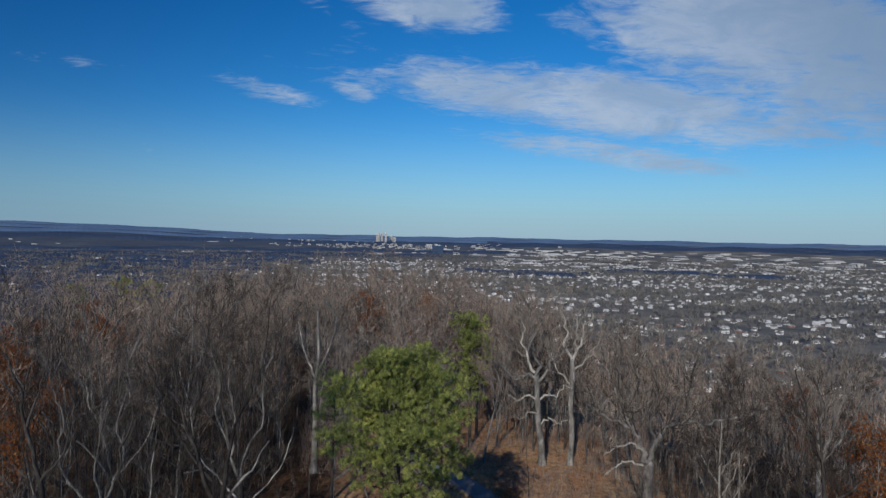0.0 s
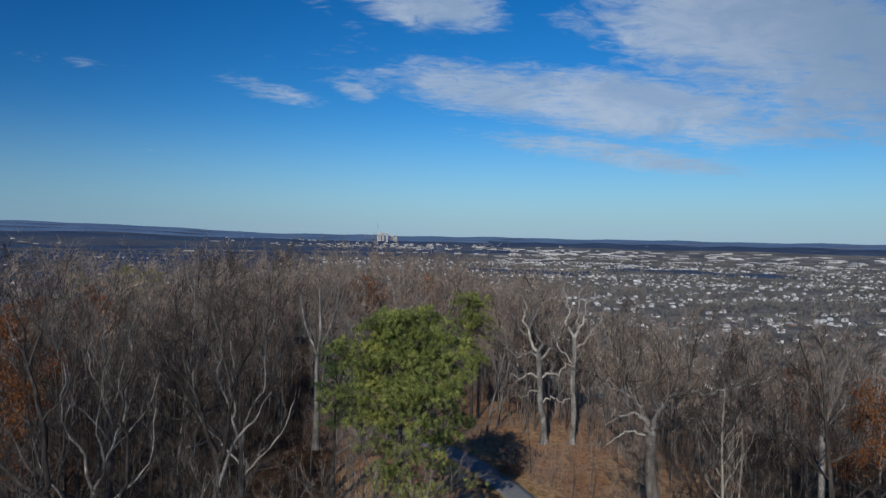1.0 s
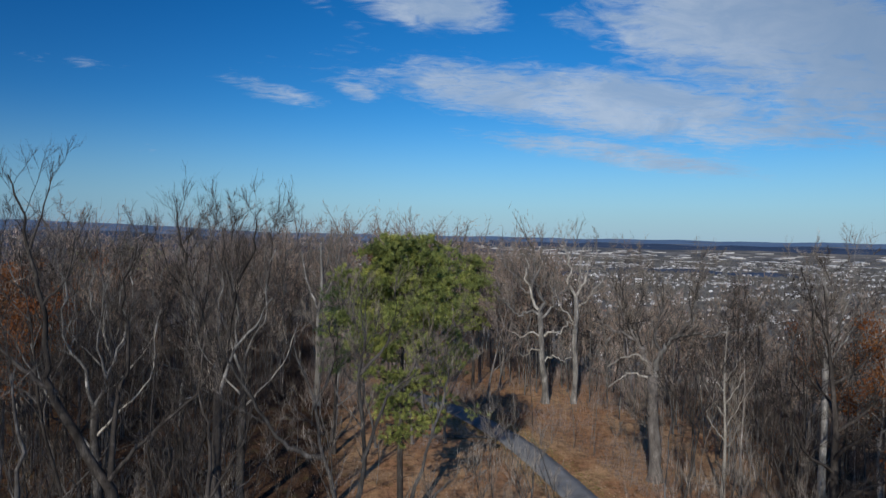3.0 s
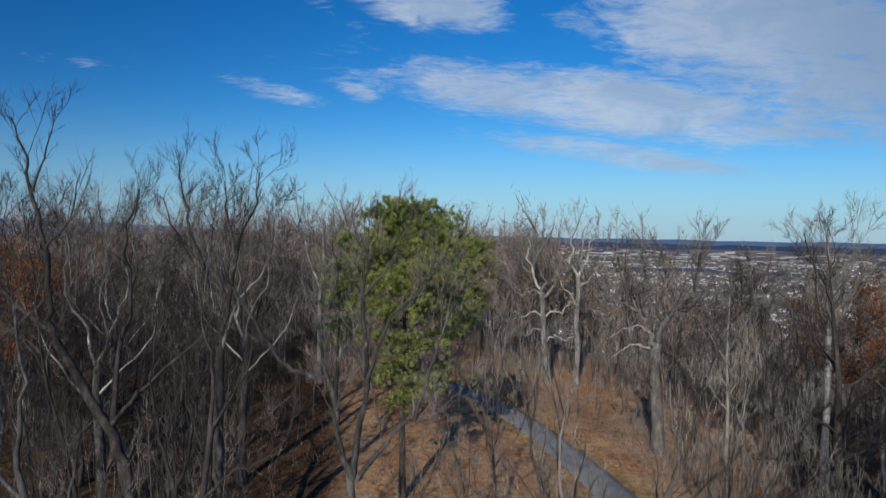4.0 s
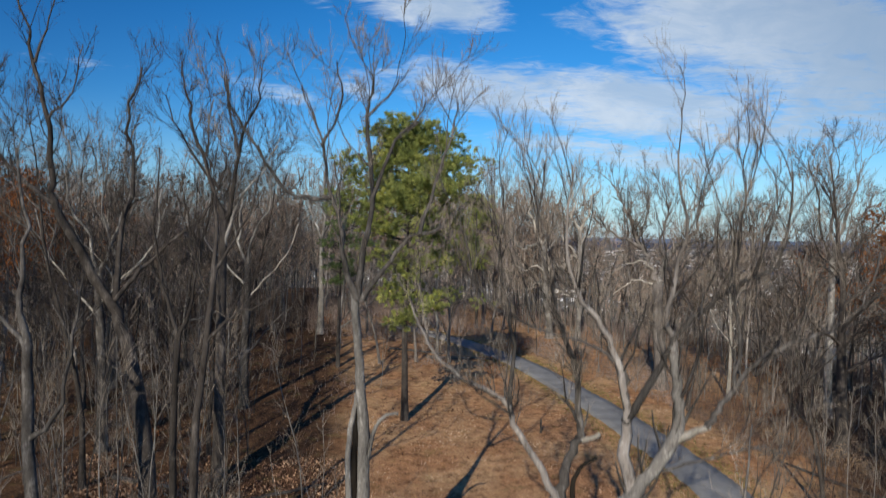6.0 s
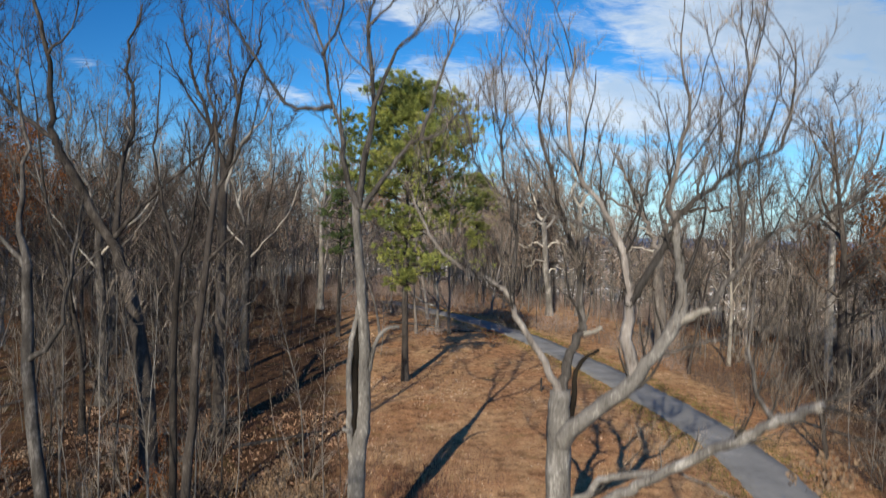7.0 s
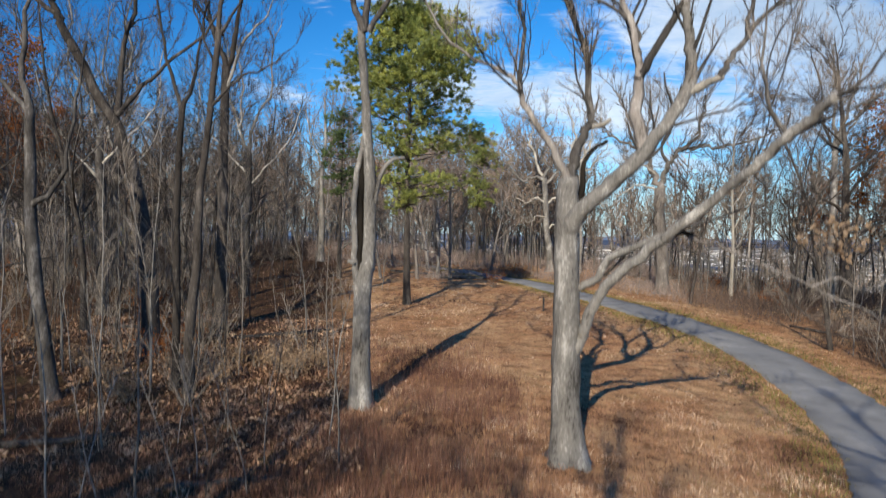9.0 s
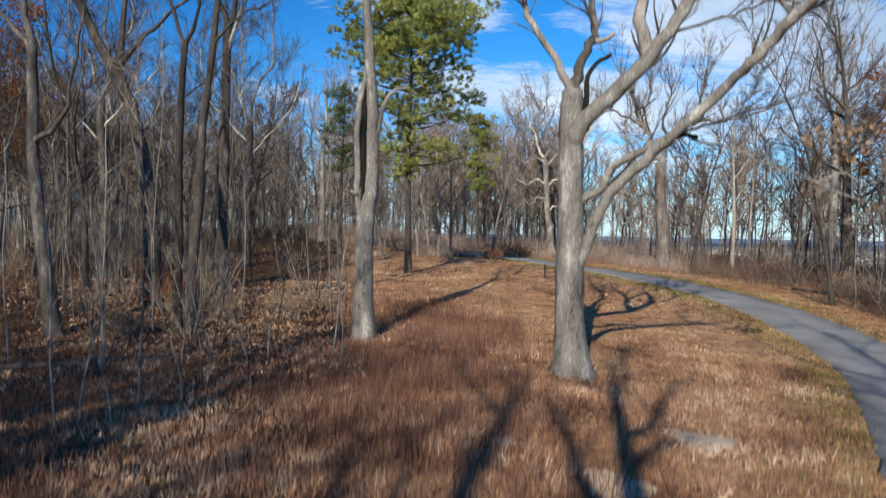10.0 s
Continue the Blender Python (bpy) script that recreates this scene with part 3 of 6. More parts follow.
def pine(name, base, height, low, width, seed, mat, label, whorls=17, tuft=0.42, dens=1.0):
    """A tall pine: bare lower trunk, uneven whorls of limbs, needles in tufts at the ends."""
    rng = random.Random(seed)
    nr = np.random.default_rng(seed)
    root = new(name)
    root.location = base
    w, limbs = Wood(), Wood()
    pts = crooked(Vector((0, 0, -0.3)), Vector((0, 0, 1)), height, 12, 0.02, 0.03, rng)
    w.tube(pts, [0.30 * height / 22 * (1.25 if i == 0 else 1 - 0.92 * i / 12) for i in range(13)], 10, 0.12)
    w.object("trunk", BARK_DARK, root)
    centres, ways = [], []
    for i in range(whorls):
        f = i / (whorls - 1)
        t = low + (0.99 - low) * min(1, f + rng.uniform(-0.02, 0.02))
        down = (1 - f) * height * (0.99 - low)
        reach = min(width, 0.6 + 2.0 * math.sqrt(down)) * (1 - 0.4 * max(0, 0.5 - f) / 0.5)
        k = rng.randint(4, 6) if f > 0.5 else rng.randint(3, 5)
        a0 = rng.uniform(0, 6.28)
        for j in range(k):
            p, _ = along(pts, min(0.995, t + rng.uniform(-0.02, 0.02)))
            a = a0 + j * 6.283 / k + rng.uniform(-0.4, 0.4)
            rch = reach * rng.uniform(0.5, 1.15) * (1 + (0.02 + 0.55 * max(0, 0.6 - f)) * math.cos(a))
            d = Vector((math.cos(a), math.sin(a), rng.uniform(-0.12, 0.16) + 0.5 * f * f)).normalized()
            lp = crooked(p, d, rch, 5, 0.12, 0.05, rng)
            limbs.tube(lp, taper(0.07 * (1.15 - f), 0.015, 5), 4)
            for _ in range(max(2, int((rch * (0.5 + 0.57 * f) + 0.6) * ((2.3 if f > 0.5 else 1.3) if width > 4 else 1.3)))):
                # a clump on a side shoot
                q, e = along(lp, 1 - 0.6 * rng.random() ** 1.4)
                q = q + Vector((rng.gauss(0, 1), rng.gauss(0, 1), rng.gauss(0.3, 0.5))) * (0.10 + 0.10 * rch)
                big = rng.uniform(0.38, 0.80) * (0.62 + 0.06 * width)
                for _ in range(max(5, int(12 * dens))):
                    o = Vector((rng.gauss(0, 1), rng.gauss(0, 1), rng.gauss(0.35, 0.8))).normalized()
                    centres.append(q + Vector((o.x * 1.25, o.y * 1.25, o.z * 0.8)) * big * rng.uniform(0.75, 1.05))
                    ways.append(o)
    # dead snags on the bare trunk below
    for _ in range(16):
        p, up = along(pts, rng.uniform(0.12, low + 0.12))
        a = rng.uniform(0, 6.28)
        lp = crooked(p, Vector((math.cos(a), math.sin(a), rng.uniform(-0.25, 0.2))).normalized(), rng.uniform(0.5, 1.7), 4, 0.16, -0.03, rng)
        limbs.tube(lp, taper(0.028, 0.007, 4), 3)
        for _ in range(3):
            q, e = along(lp, rng.uniform(0.3, 1))
            limbs.spike(q, turned(e, 0.7, rng), rng.uniform(0.2, 0.5), 0.008)
    tagged(limbs.object("branching", BARK_DARK, root), kind="stuff")
    soup("foliage", needle_tufts(centres, ways, nr, tuft, 24 if height > 21 else 18), mat, root)
    tagged(root, label, "pine")
    return root


# ---- setting ----
build_ground()
build_path()


def gz(x, y):
    return float(ground_z(x, y))


HEROES = []


def spot(x, y, sink=0.1):
    HEROES.append((x, y))
    return (x, y, gz(x, y) - sink)


# ---- the old oak beside the path ----
old_oak = hero_tree(
    "old_oak", spot(3.35, 16.4),
    (((-0.2, 0, 0), (-0.28, 0, 2.3), (-0.3, 0, 4.0), (-0.33, 0.05, 5.5), (-0.33, 0.1, 6.7), (-0.3, 0.15, 7.5)), 0.385, 0.28, 0),
    [
        # broken leader and its upright shoot
        (((-0.3, 0.2, 7.3), (-0.1, 0.35, 8.1), (0.21, 0.6, 8.83), (0.36, 0.65, 9.2), (0.17, 0.6, 10.64), (-0.16, 0.6, 11.84), (-0.56, 0.6, 13.04), (-0.9, 0.6, 14.5), (-0.8, 0.6, 16.4)), 0.19, 0.022, 1.0, BARK_BROWN),
        (((0.22, 0.6, 8.9), (0.6, 0.6, 8.98), (0.85, 0.55, 9.15)), 0.10, 0.05, 0, DEAD_WOOD),
        # near-black limb painted in for the shaded gap of the fork
        (((-0.02, 0.2, 6.7), (0.1, 0.3, 7.6), (0.26, 0.4, 8.2), (0.75, 0.45, 8.55)), 0.10, 0.05, 0, NEAR_BLACK),
        # limb over the clearing
        (((-0.34, 0.1, 7.0), (-0.45, 0.1, 7.7), (-0.9, 0.1, 8.45), (-1.5, 0.2, 9.45), (-1.74, 0.2, 10.0), (-2.22, 0.2, 10.35), (-3.0, 0.3, 10.7), (-3.8, 0.4, 11.5), (-4.3, 0.5, 12.6)), 0.15, 0.02, 0.9, BARK),
        (((-1.6, 0.2, 9.7), (-1.5, 0.5, 11.5), (-1.9, 0.7, 13.5), (-1.8, 0.8, 15.2)), 0.075, 0.02, 1.1, BARK_BROWN),
        # the great limb towards the path
        (((-0.3, 0.0, 6.1), (-0.05, -0.35, 6.7), (0.63, -0.6, 7.31), (1.23, -0.9, 7.94), (1.92, -1.0, 8.97), (2.32, -1.0, 9.59), (2.38, -0.95, 10.4), (2.3, -0.9, 11.2), (2.2, -0.9, 11.8)), 0.25, 0.11, 0.5),
        (((2.22, -0.9, 11.6), (2.15, -0.8, 12.6), (2.45, -0.8, 14.4), (2.3, -0.7, 16.6)), 0.115, 0.022, 1.1, BARK),
        (((1.3, -0.88, 8.0), (1.14, -0.8, 9.04), (1.17, -0.8, 10.0), (0.98, -0.8, 11.1), (0.55, -0.7, 12.17), (-0.09, -0.7, 12.99), (-0.36, -0.7, 14.22), (-0.3, -0.7, 16.2)), 0.19, 0.022, 1.1, BARK),
        (((1.15, -0.8, 9.85), (1.5, -0.9, 10.5), (1.96, -0.9, 11.33), (2.4, -0.9, 12.2), (3.1, -0.9, 12.8), (3.89, -0.9, 13.4), (4.7, -0.9, 13.8), (4.95, -0.9, 14.7), (5.02, -0.9, 16.0)), 0.13, 0.022, 1.1, BARK_BROWN),
        (((1.14, -0.8, 10.3), (1.05, -0.8, 11.1), (0.5, -0.8, 11.65), (-0.27, -0.8, 11.9), (-1.75, -0.7, 12.4), (-2.6, -0.6, 13.2), (-2.9, -0.6, 14.4)), 0.075, 0.018, 0.9, BARK_BROWN),
        (((2.25, -0.98, 9.5), (2.7, -1.1, 9.72), (3.08, -1.15, 9.9)), 0.125, 0.075, 0, DEAD_WOOD),
        (((3.0, -1.14, 9.86), (3.25, -1.2, 10.3), (3.62, -1.2, 10.86), (4.2, -1.2, 11.54), (4.66, -1.2, 11.82), (5.85, -1.2, 12.3), (6.6, -1.2, 12.9), (7.0, -1.2, 14.2)), 0.09, 0.022, 1.0, BARK_BROWN),
        (((3.62, -1.2, 10.86), (3.7, -1.2, 12.2), (3.6, -1.1, 13.6), (3.9, -1.0, 15.6)), 0.06, 0.018, 1.1, BARK_BROWN),
        (((1.75, -1.0, 8.7), (2.6, -1.0, 8.9), (3.5, -1.1, 9.2), (4.2, -1.2, 9.45), (5.0, -1.3, 9.3)), 0.05, 0.015, 0.9, BARK_BROWN),
        # the long low limb with flaking bark, doubled at its root
        (((-0.1, -0.05, 3.0), (0.06, -0.2, 3.45), (0.22, -0.4, 4.1), (0.5, -0.7, 4.75), (0.85, -1.05, 5.2), (1.23, -1.5, 5.64), (1.6, -1.87, 6.05), (2.41, -2.8, 6.97), (2.71, -3.5, 7.44), (3.06, -4.1, 7.95), (3.29, -4.6, 8.3), (3.41, -5.1, 8.58)), 0.16, 0.10, 0.25),
        (((-0.15, 0.0, 4.6), (0.05, -0.1, 4.71), (0.37, -0.3, 4.93), (0.53, -0.5, 5.33), (0.73, -0.8, 5.57), (1.18, -1.2, 5.82), (1.61, -1.75, 6.05)), 0.115, 0.085, 0.15),
        (((3.4, -5.05, 8.55), (3.55, -5.5, 8.6), (3.9, -6.0, 8.6), (4.4, -6.4, 8.8)), 0.05, 0.018, 0.7, BARK_BROWN),
        (((3.1, -4.15, 8.0), (2.79, -4.1, 8.38), (2.66, -4.1, 8.98), (2.56, -4.1, 9.57), (2.7, -4.0, 10.8)), 0.06, 0.018, 0.7, BARK_BROWN),
        (((1.6, -1.8, 6.0), (2.0, -1.6, 6.12), (2.32, -1.46, 6.1)), 0.06, 0.05, 0, NEAR_BLACK),
        (((1.9, -1.7, 6.2), (2.6, -1.55, 6.4), (3.3, -1.6, 6.65), (4.4, -1.6, 7.0), (5.3, -1.6, 7.4)), 0.045, 0.014, 0.6, BARK_BROWN),
        # a torn branch that hangs
        (((2.2, -1.5, 6.05), (3.0, -1.9, 5.75), (3.5, -2.0, 5.5), (4.35, -2.4, 5.1), (5.3, -2.7, 4.65), (6.0, -2.9, 4.3)), 0.036, 0.014, 0.2, BARK),
        (((4.6, -2.45, 4.97), (5.1, -2.6, 5.2), (5.6, -2.7, 4.95), (6.2, -2.8, 5.3)), 0.028, 0.012, 0.3, BARK),
        (((5.0, -1.6, 7.25), (5.3, -1.6, 6.9), (5.5, -1.6, 6.4), (5.6, -1.6, 5.9)), 0.02, 0.01, 0.5, BARK_BROWN),
    ],
    11, BARK_PALE, TWIG, "old grey-barked oak with a broken fork and spreading limbs", branch=1.35, flare=0.8, fine_bark=BARK_BROWN, knot=0.75, density=1.75, twig_n=9, fat=0.65)
LEAF_RNG = np.random.default_rng(12)
OAK_LEAVES = np.array((5.6, -1.6, 6.15)) + LEAF_RNG.normal(size=(55, 3)) * (0.40, 0.25, 0.30)

# ---- the straight trunk with a long hollow slit ----
hero_tree(
    "hollow_tree", spot(-2.86, 20.9),
    (((0, 0, 0), (0.0, 0, 2.5), (0.03, 0, 4.0), (0.13, 0, 4.7), (0.21, 0, 5.2), (0.21, 0, 7.5), (0.12, -0.1, 8.8), (0.06, -0.3, 10.0), (-0.05, -0.9, 12.4)), 0.335, 0.12, 0),
    [
        (((-0.10, -0.06, 3.7), (-0.20, -0.06, 4.4), (-0.275, -0.04, 5.1), (-0.285, -0.04, 6.6), (-0.26, -0.04, 7.7), (-0.10, -0.06, 8.6), (0.04, -0.10, 9.2)), 0.125, 0.085, 0, BARK_PALE),
        # near-black tube set back in the slit, in place of its shade
        (((-0.06, 0.06, 4.3), (-0.10, 0.08, 5.2), (-0.10, 0.08, 7.0), (-0.05, 0.05, 8.5)), 0.13, 0.11, 0, NEAR_BLACK),
        (((-0.28, -0.15, 4.9), (-0.46, -0.22, 4.95)), 0.10, 0.05, 0),
        (((0.28, 0, 6.3), (0.42, -0.05, 7.2), (0.62, -0.1, 7.9), (0.95, -0.1, 8.3), (1.35, -0.1, 8.35)), 0.08, 0.05, 0),
        (((0.05, -0.9, 12.2), (-0.35, -1.0, 13.1), (-0.5, -1.0, 14.6), (-0.9, -0.9, 15.6), (-1.2, -0.8, 17.2), (-1.9, -0.6, 19.0)), 0.13, 0.025, 1.0, BARK_BROWN),
        (((0.05, -0.9, 12.2), (0.25, -0.9, 14.0), (0.45, -0.8, 15.5), (0.2, -0.6, 18.0), (0.3, -0.5, 18.6), (0.4, -0.5, 19.4)), 0.13, 0.025, 1.1, BARK_BROWN),
        (((0.4, -0.8, 15.3), (1.1, -0.5, 17.3), (1.8, -0.4, 18.0), (2.1, -0.4, 18.6)), 0.08, 0.02, 1.1, BARK_BROWN),
        (((2.0, -1.6, 14.3), (2.6, -1.4, 16.3), (3.0, -1.2, 17.6), (3.1, -1.1, 18.4)), 0.07, 0.02, 0.9, BARK_BROWN),
        (((0.2, -0.9, 12.2), (0.9, -1.2, 13.2), (1.7, -1.5, 14.2), (2.5, -1.7, 14.4), (3.2, -1.9, 15.2)), 0.11, 0.03, 0.6, BARK_BROWN),
        (((-0.8, -0.9, 15.4), (-1.6, -0.4, 15.4), (-2.6, 0.2, 15.7), (-3.5, 0.3, 17.0), (-4.4, 0.2, 18.4), (-4.6, 0.1, 19.4)), 0.10, 0.03, 0.8, BARK_BROWN),
        (((0.15, -0.6, 18.0), (1.0, -0.4, 18.9), (1.2, -0.3, 19.4)), 0.06, 0.02, 0.9, BARK_BROWN),
        (((-1.2, -0.8, 17.0), (-0.6, -0.6, 18.4), (-0.8, -0.5, 19.8)), 0.06, 0.02, 0.9, BARK_BROWN),
    ],
    12, BARK_PALE, TWIG, "straight pale tree trunk with a long dark hollow slit", branch=1.5, twig_n=9, density=1.1, fine_bark=BARK_BROWN, knot=0.55, fat=0.8)

# ---- tall dark trees on the shaded side, shade put into their twigs ----
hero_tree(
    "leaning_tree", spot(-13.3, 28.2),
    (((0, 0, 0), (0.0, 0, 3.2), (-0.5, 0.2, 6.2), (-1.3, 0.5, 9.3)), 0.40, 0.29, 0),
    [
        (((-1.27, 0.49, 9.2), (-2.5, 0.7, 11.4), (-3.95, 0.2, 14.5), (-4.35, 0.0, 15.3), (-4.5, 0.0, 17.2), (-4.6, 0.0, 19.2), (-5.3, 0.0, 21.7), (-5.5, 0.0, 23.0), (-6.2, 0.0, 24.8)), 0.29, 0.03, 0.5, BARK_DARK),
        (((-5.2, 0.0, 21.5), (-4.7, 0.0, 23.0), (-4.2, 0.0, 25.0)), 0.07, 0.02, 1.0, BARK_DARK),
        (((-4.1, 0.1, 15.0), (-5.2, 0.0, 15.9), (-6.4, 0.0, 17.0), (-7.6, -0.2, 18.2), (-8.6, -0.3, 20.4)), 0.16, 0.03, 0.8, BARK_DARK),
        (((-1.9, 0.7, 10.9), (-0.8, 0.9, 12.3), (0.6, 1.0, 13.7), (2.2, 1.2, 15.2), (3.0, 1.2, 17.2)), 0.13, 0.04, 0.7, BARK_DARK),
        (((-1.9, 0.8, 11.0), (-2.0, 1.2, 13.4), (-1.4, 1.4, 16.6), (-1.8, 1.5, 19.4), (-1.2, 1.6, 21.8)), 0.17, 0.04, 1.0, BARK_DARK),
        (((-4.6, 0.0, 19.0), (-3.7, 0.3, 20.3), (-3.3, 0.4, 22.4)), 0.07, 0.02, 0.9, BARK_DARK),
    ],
    13, BARK_DARK, TWIG_SHADED, "tall leaning dark-barked tree with bare crooked limbs", branch=1.4, fine_bark=BARK_DARK, knot=0.8, fat=0.9)
hero_tree(
    "grey_tree", spot(-14.2, 22.6),
    (((0, 0, 0), (-0.4, 0, 3.0), (-0.75, 0, 6.0), (-0.9, 0.1, 8.8), (-0.9, 0.1, 10.5)), 0.26, 0.16, 0),
    [
        (((-0.9, 0.1, 10.2), (-1.3, 0.3, 12.2), (-1.2, 0.4, 14.8), (-1.6, 0.5, 17.6)), 0.16, 0.04, 0.9),
        (((-0.8, 0.0, 7.0), (0.2, 0.1, 8.0), (0.6, 0.2, 10.2), (1.0, 0.3, 13.0)), 0.12, 0.04, 0.7),
        (((-0.9, 0.1, 10.2), (-2.2, 0.0, 11.8), (-3.6, -0.2, 13.4)), 0.11, 0.04, 0.8),
    ],
    14, BARK_BROWN, TWIG_SHADED, "grey tree with flaking bark and a broken top", branch=1.3)

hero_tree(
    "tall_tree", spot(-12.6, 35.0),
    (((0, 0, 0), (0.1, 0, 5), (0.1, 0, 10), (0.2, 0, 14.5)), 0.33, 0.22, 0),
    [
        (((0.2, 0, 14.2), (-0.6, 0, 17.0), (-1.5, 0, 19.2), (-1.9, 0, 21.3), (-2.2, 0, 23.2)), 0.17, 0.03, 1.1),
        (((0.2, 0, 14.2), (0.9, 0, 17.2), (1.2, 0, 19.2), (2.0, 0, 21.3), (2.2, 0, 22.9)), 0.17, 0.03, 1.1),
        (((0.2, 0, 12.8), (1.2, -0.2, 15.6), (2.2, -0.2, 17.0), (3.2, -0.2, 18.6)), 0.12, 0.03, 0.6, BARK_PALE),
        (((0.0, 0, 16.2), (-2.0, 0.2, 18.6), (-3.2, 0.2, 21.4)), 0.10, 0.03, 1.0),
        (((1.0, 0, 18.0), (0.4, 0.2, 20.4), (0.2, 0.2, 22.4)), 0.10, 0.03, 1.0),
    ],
    22, BARK_DARK, TWIG_SHADED, "tall bare tree with twin rising crowns", branch=1.5, twig_n=7)
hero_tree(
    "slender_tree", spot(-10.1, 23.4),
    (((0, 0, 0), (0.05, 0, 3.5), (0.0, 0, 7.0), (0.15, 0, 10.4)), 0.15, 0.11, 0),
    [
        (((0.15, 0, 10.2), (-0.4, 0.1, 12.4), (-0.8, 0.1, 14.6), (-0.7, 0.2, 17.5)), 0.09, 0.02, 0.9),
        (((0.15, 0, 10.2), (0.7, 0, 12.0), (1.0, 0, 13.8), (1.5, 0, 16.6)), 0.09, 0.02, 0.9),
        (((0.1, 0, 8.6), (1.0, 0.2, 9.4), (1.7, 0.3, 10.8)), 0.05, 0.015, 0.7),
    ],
    23, BARK_DARK, TWIG_SHADED, "slender dark tree with a narrow fork", branch=1.1, flare=0.3)
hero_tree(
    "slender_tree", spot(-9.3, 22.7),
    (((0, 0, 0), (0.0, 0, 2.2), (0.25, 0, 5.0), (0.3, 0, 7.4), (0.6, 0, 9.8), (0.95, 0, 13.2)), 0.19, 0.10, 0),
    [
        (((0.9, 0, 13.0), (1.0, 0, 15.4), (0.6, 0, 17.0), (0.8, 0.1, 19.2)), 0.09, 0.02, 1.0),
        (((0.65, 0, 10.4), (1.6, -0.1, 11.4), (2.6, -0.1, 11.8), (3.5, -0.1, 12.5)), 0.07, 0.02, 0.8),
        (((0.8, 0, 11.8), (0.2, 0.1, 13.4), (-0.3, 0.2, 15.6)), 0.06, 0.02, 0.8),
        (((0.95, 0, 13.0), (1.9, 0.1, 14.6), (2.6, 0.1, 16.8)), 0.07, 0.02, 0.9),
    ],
    24, BARK_DARK, TWIG_SHADED, "slender dark tree leaning over the leaf litter", branch=1.2, flare=0.3)
dark_tree = bare_tree(510, 21, 0.46, 11, 0.34, BARK_DARK, TWIG_SHADED, lean=0.02)
dark_tree.location = spot(25.4, 40.5)
tagged(dark_tree, "stout dark-barked bare tree beyond the path", "tree")
for bx, by, sd, r0 in ((-5.8, -14.4, 501, 0.65), (-2.2, -12.4, 502, 0.65), (-13.6, -9.2, 503, 0.46), (-9.6, -3.5, 504, 0.46), (6.4, -6.5, 506, 0.4), (11.2, -3.2, 507, 0.4), (2.8, -14.0, 508, 0.4)):
    shade_tree = bare_tree(sd, 19, r0, 9, 0.45, BARK_PALE, TWIG, branch_n=6, twig_n=6, lean=0.01, wiggle=0.04)
    shade_tree.location = spot(bx, by)
    tagged(shade_tree, "leafless grey tree standing at the clearing's edge", "tree", "bare trees of the woods")

# ---- trees beyond the clearing ----
hero_tree(
    "spreading_oak", spot(19.2, 56.2),
    (((0, 0, 0), (-0.1, 0, 3.0), (-0.4, 0, 6.5), (-0.47, 0, 9.5)), 0.56, 0.46, 0),
    [
        (((-0.5, 0, 9.2), (-1.0, 0.1, 10.8), (-1.5, 0.2, 12.0), (-2.3, 0.4, 13.5), (-3.0, 0.6, 15.3), (-3.9, 0.7, 17.3), (-4.6, 0.7, 18.4)), 0.36, 0.05, 0.9, BARK),
        (((-0.42, 0, 9.1), (0.0, 0.1, 10.6), (0.3, 0.1, 11.9), (1.5, 0.2, 12.95), (3.27, 0.3, 13.2), (5.5, 0.2, 13.35), (8.5, 0.1, 14.1), (10.0, 0, 15.0)), 0.34, 0.05, 0.6, BARK_PALE),
        (((1.4, 0.2, 12.9), (2.9, 0.5, 14.3), (3.4, 0.6, 16.0), (3.8, 0.8, 17.5), (4.3, 0.9, 18.8)), 0.20, 0.04, 1.0, BARK_BROWN),
        (((0.2, 0.1, 11.8), (-0.2, 0.6, 13.6), (0.4, 0.8, 15.6), (0.2, 0.9, 18.0)), 0.17, 0.04, 1.1, BARK_BROWN),
        (((-1.6, 0.2, 12.2), (-3.0, 0.0, 13.2), (-4.3, -0.1, 13.7), (-5.6, -0.1, 14.5), (-6.3, 0.0, 15.4)), 0.18, 0.05, 0.9, BARK),
        (((-0.9, 0.0, 10.7), (-2.2, -0.2, 11.5), (-3.5, -0.2, 11.0), (-4.6, -0.2, 10.2)), 0.12, 0.04, 0.3, DEAD_WOOD),
        (((-0.55, 0.0, 9.2), (-1.6, 0.0, 9.6), (-2.7, 0.0, 9.7), (-3.6, 0.0, 9.1), (-4.4, 0.0, 8.4)), 0.12, 0.03, 0.3, DEAD_WOOD),
        (((-2.3, 0.4, 13.4), (-1.4, 0.7, 15.2), (-1.5, 0.8, 17.4)), 0.14, 0.04, 1.0, BARK_BROWN),
        (((-0.3, 0.0, 5.4), (-0.9, -0.3, 5.9), (-1.5, -0.5, 6.6)), 0.05, 0.02, 2.6),
        (((-0.3, 0.0, 5.0), (-0.8, 0.2, 4.9), (-1.8, 0.2, 5.5)), 0.04, 0.02, 2.6),
    ],
    15, BARK, TWIG, "broad leafless oak with a pale forked trunk", branch=1.8, twig_n=9, fat=1.2, density=1.6, fine_bark=BARK_BROWN, knot=2.2, group="oaks round the clearing")
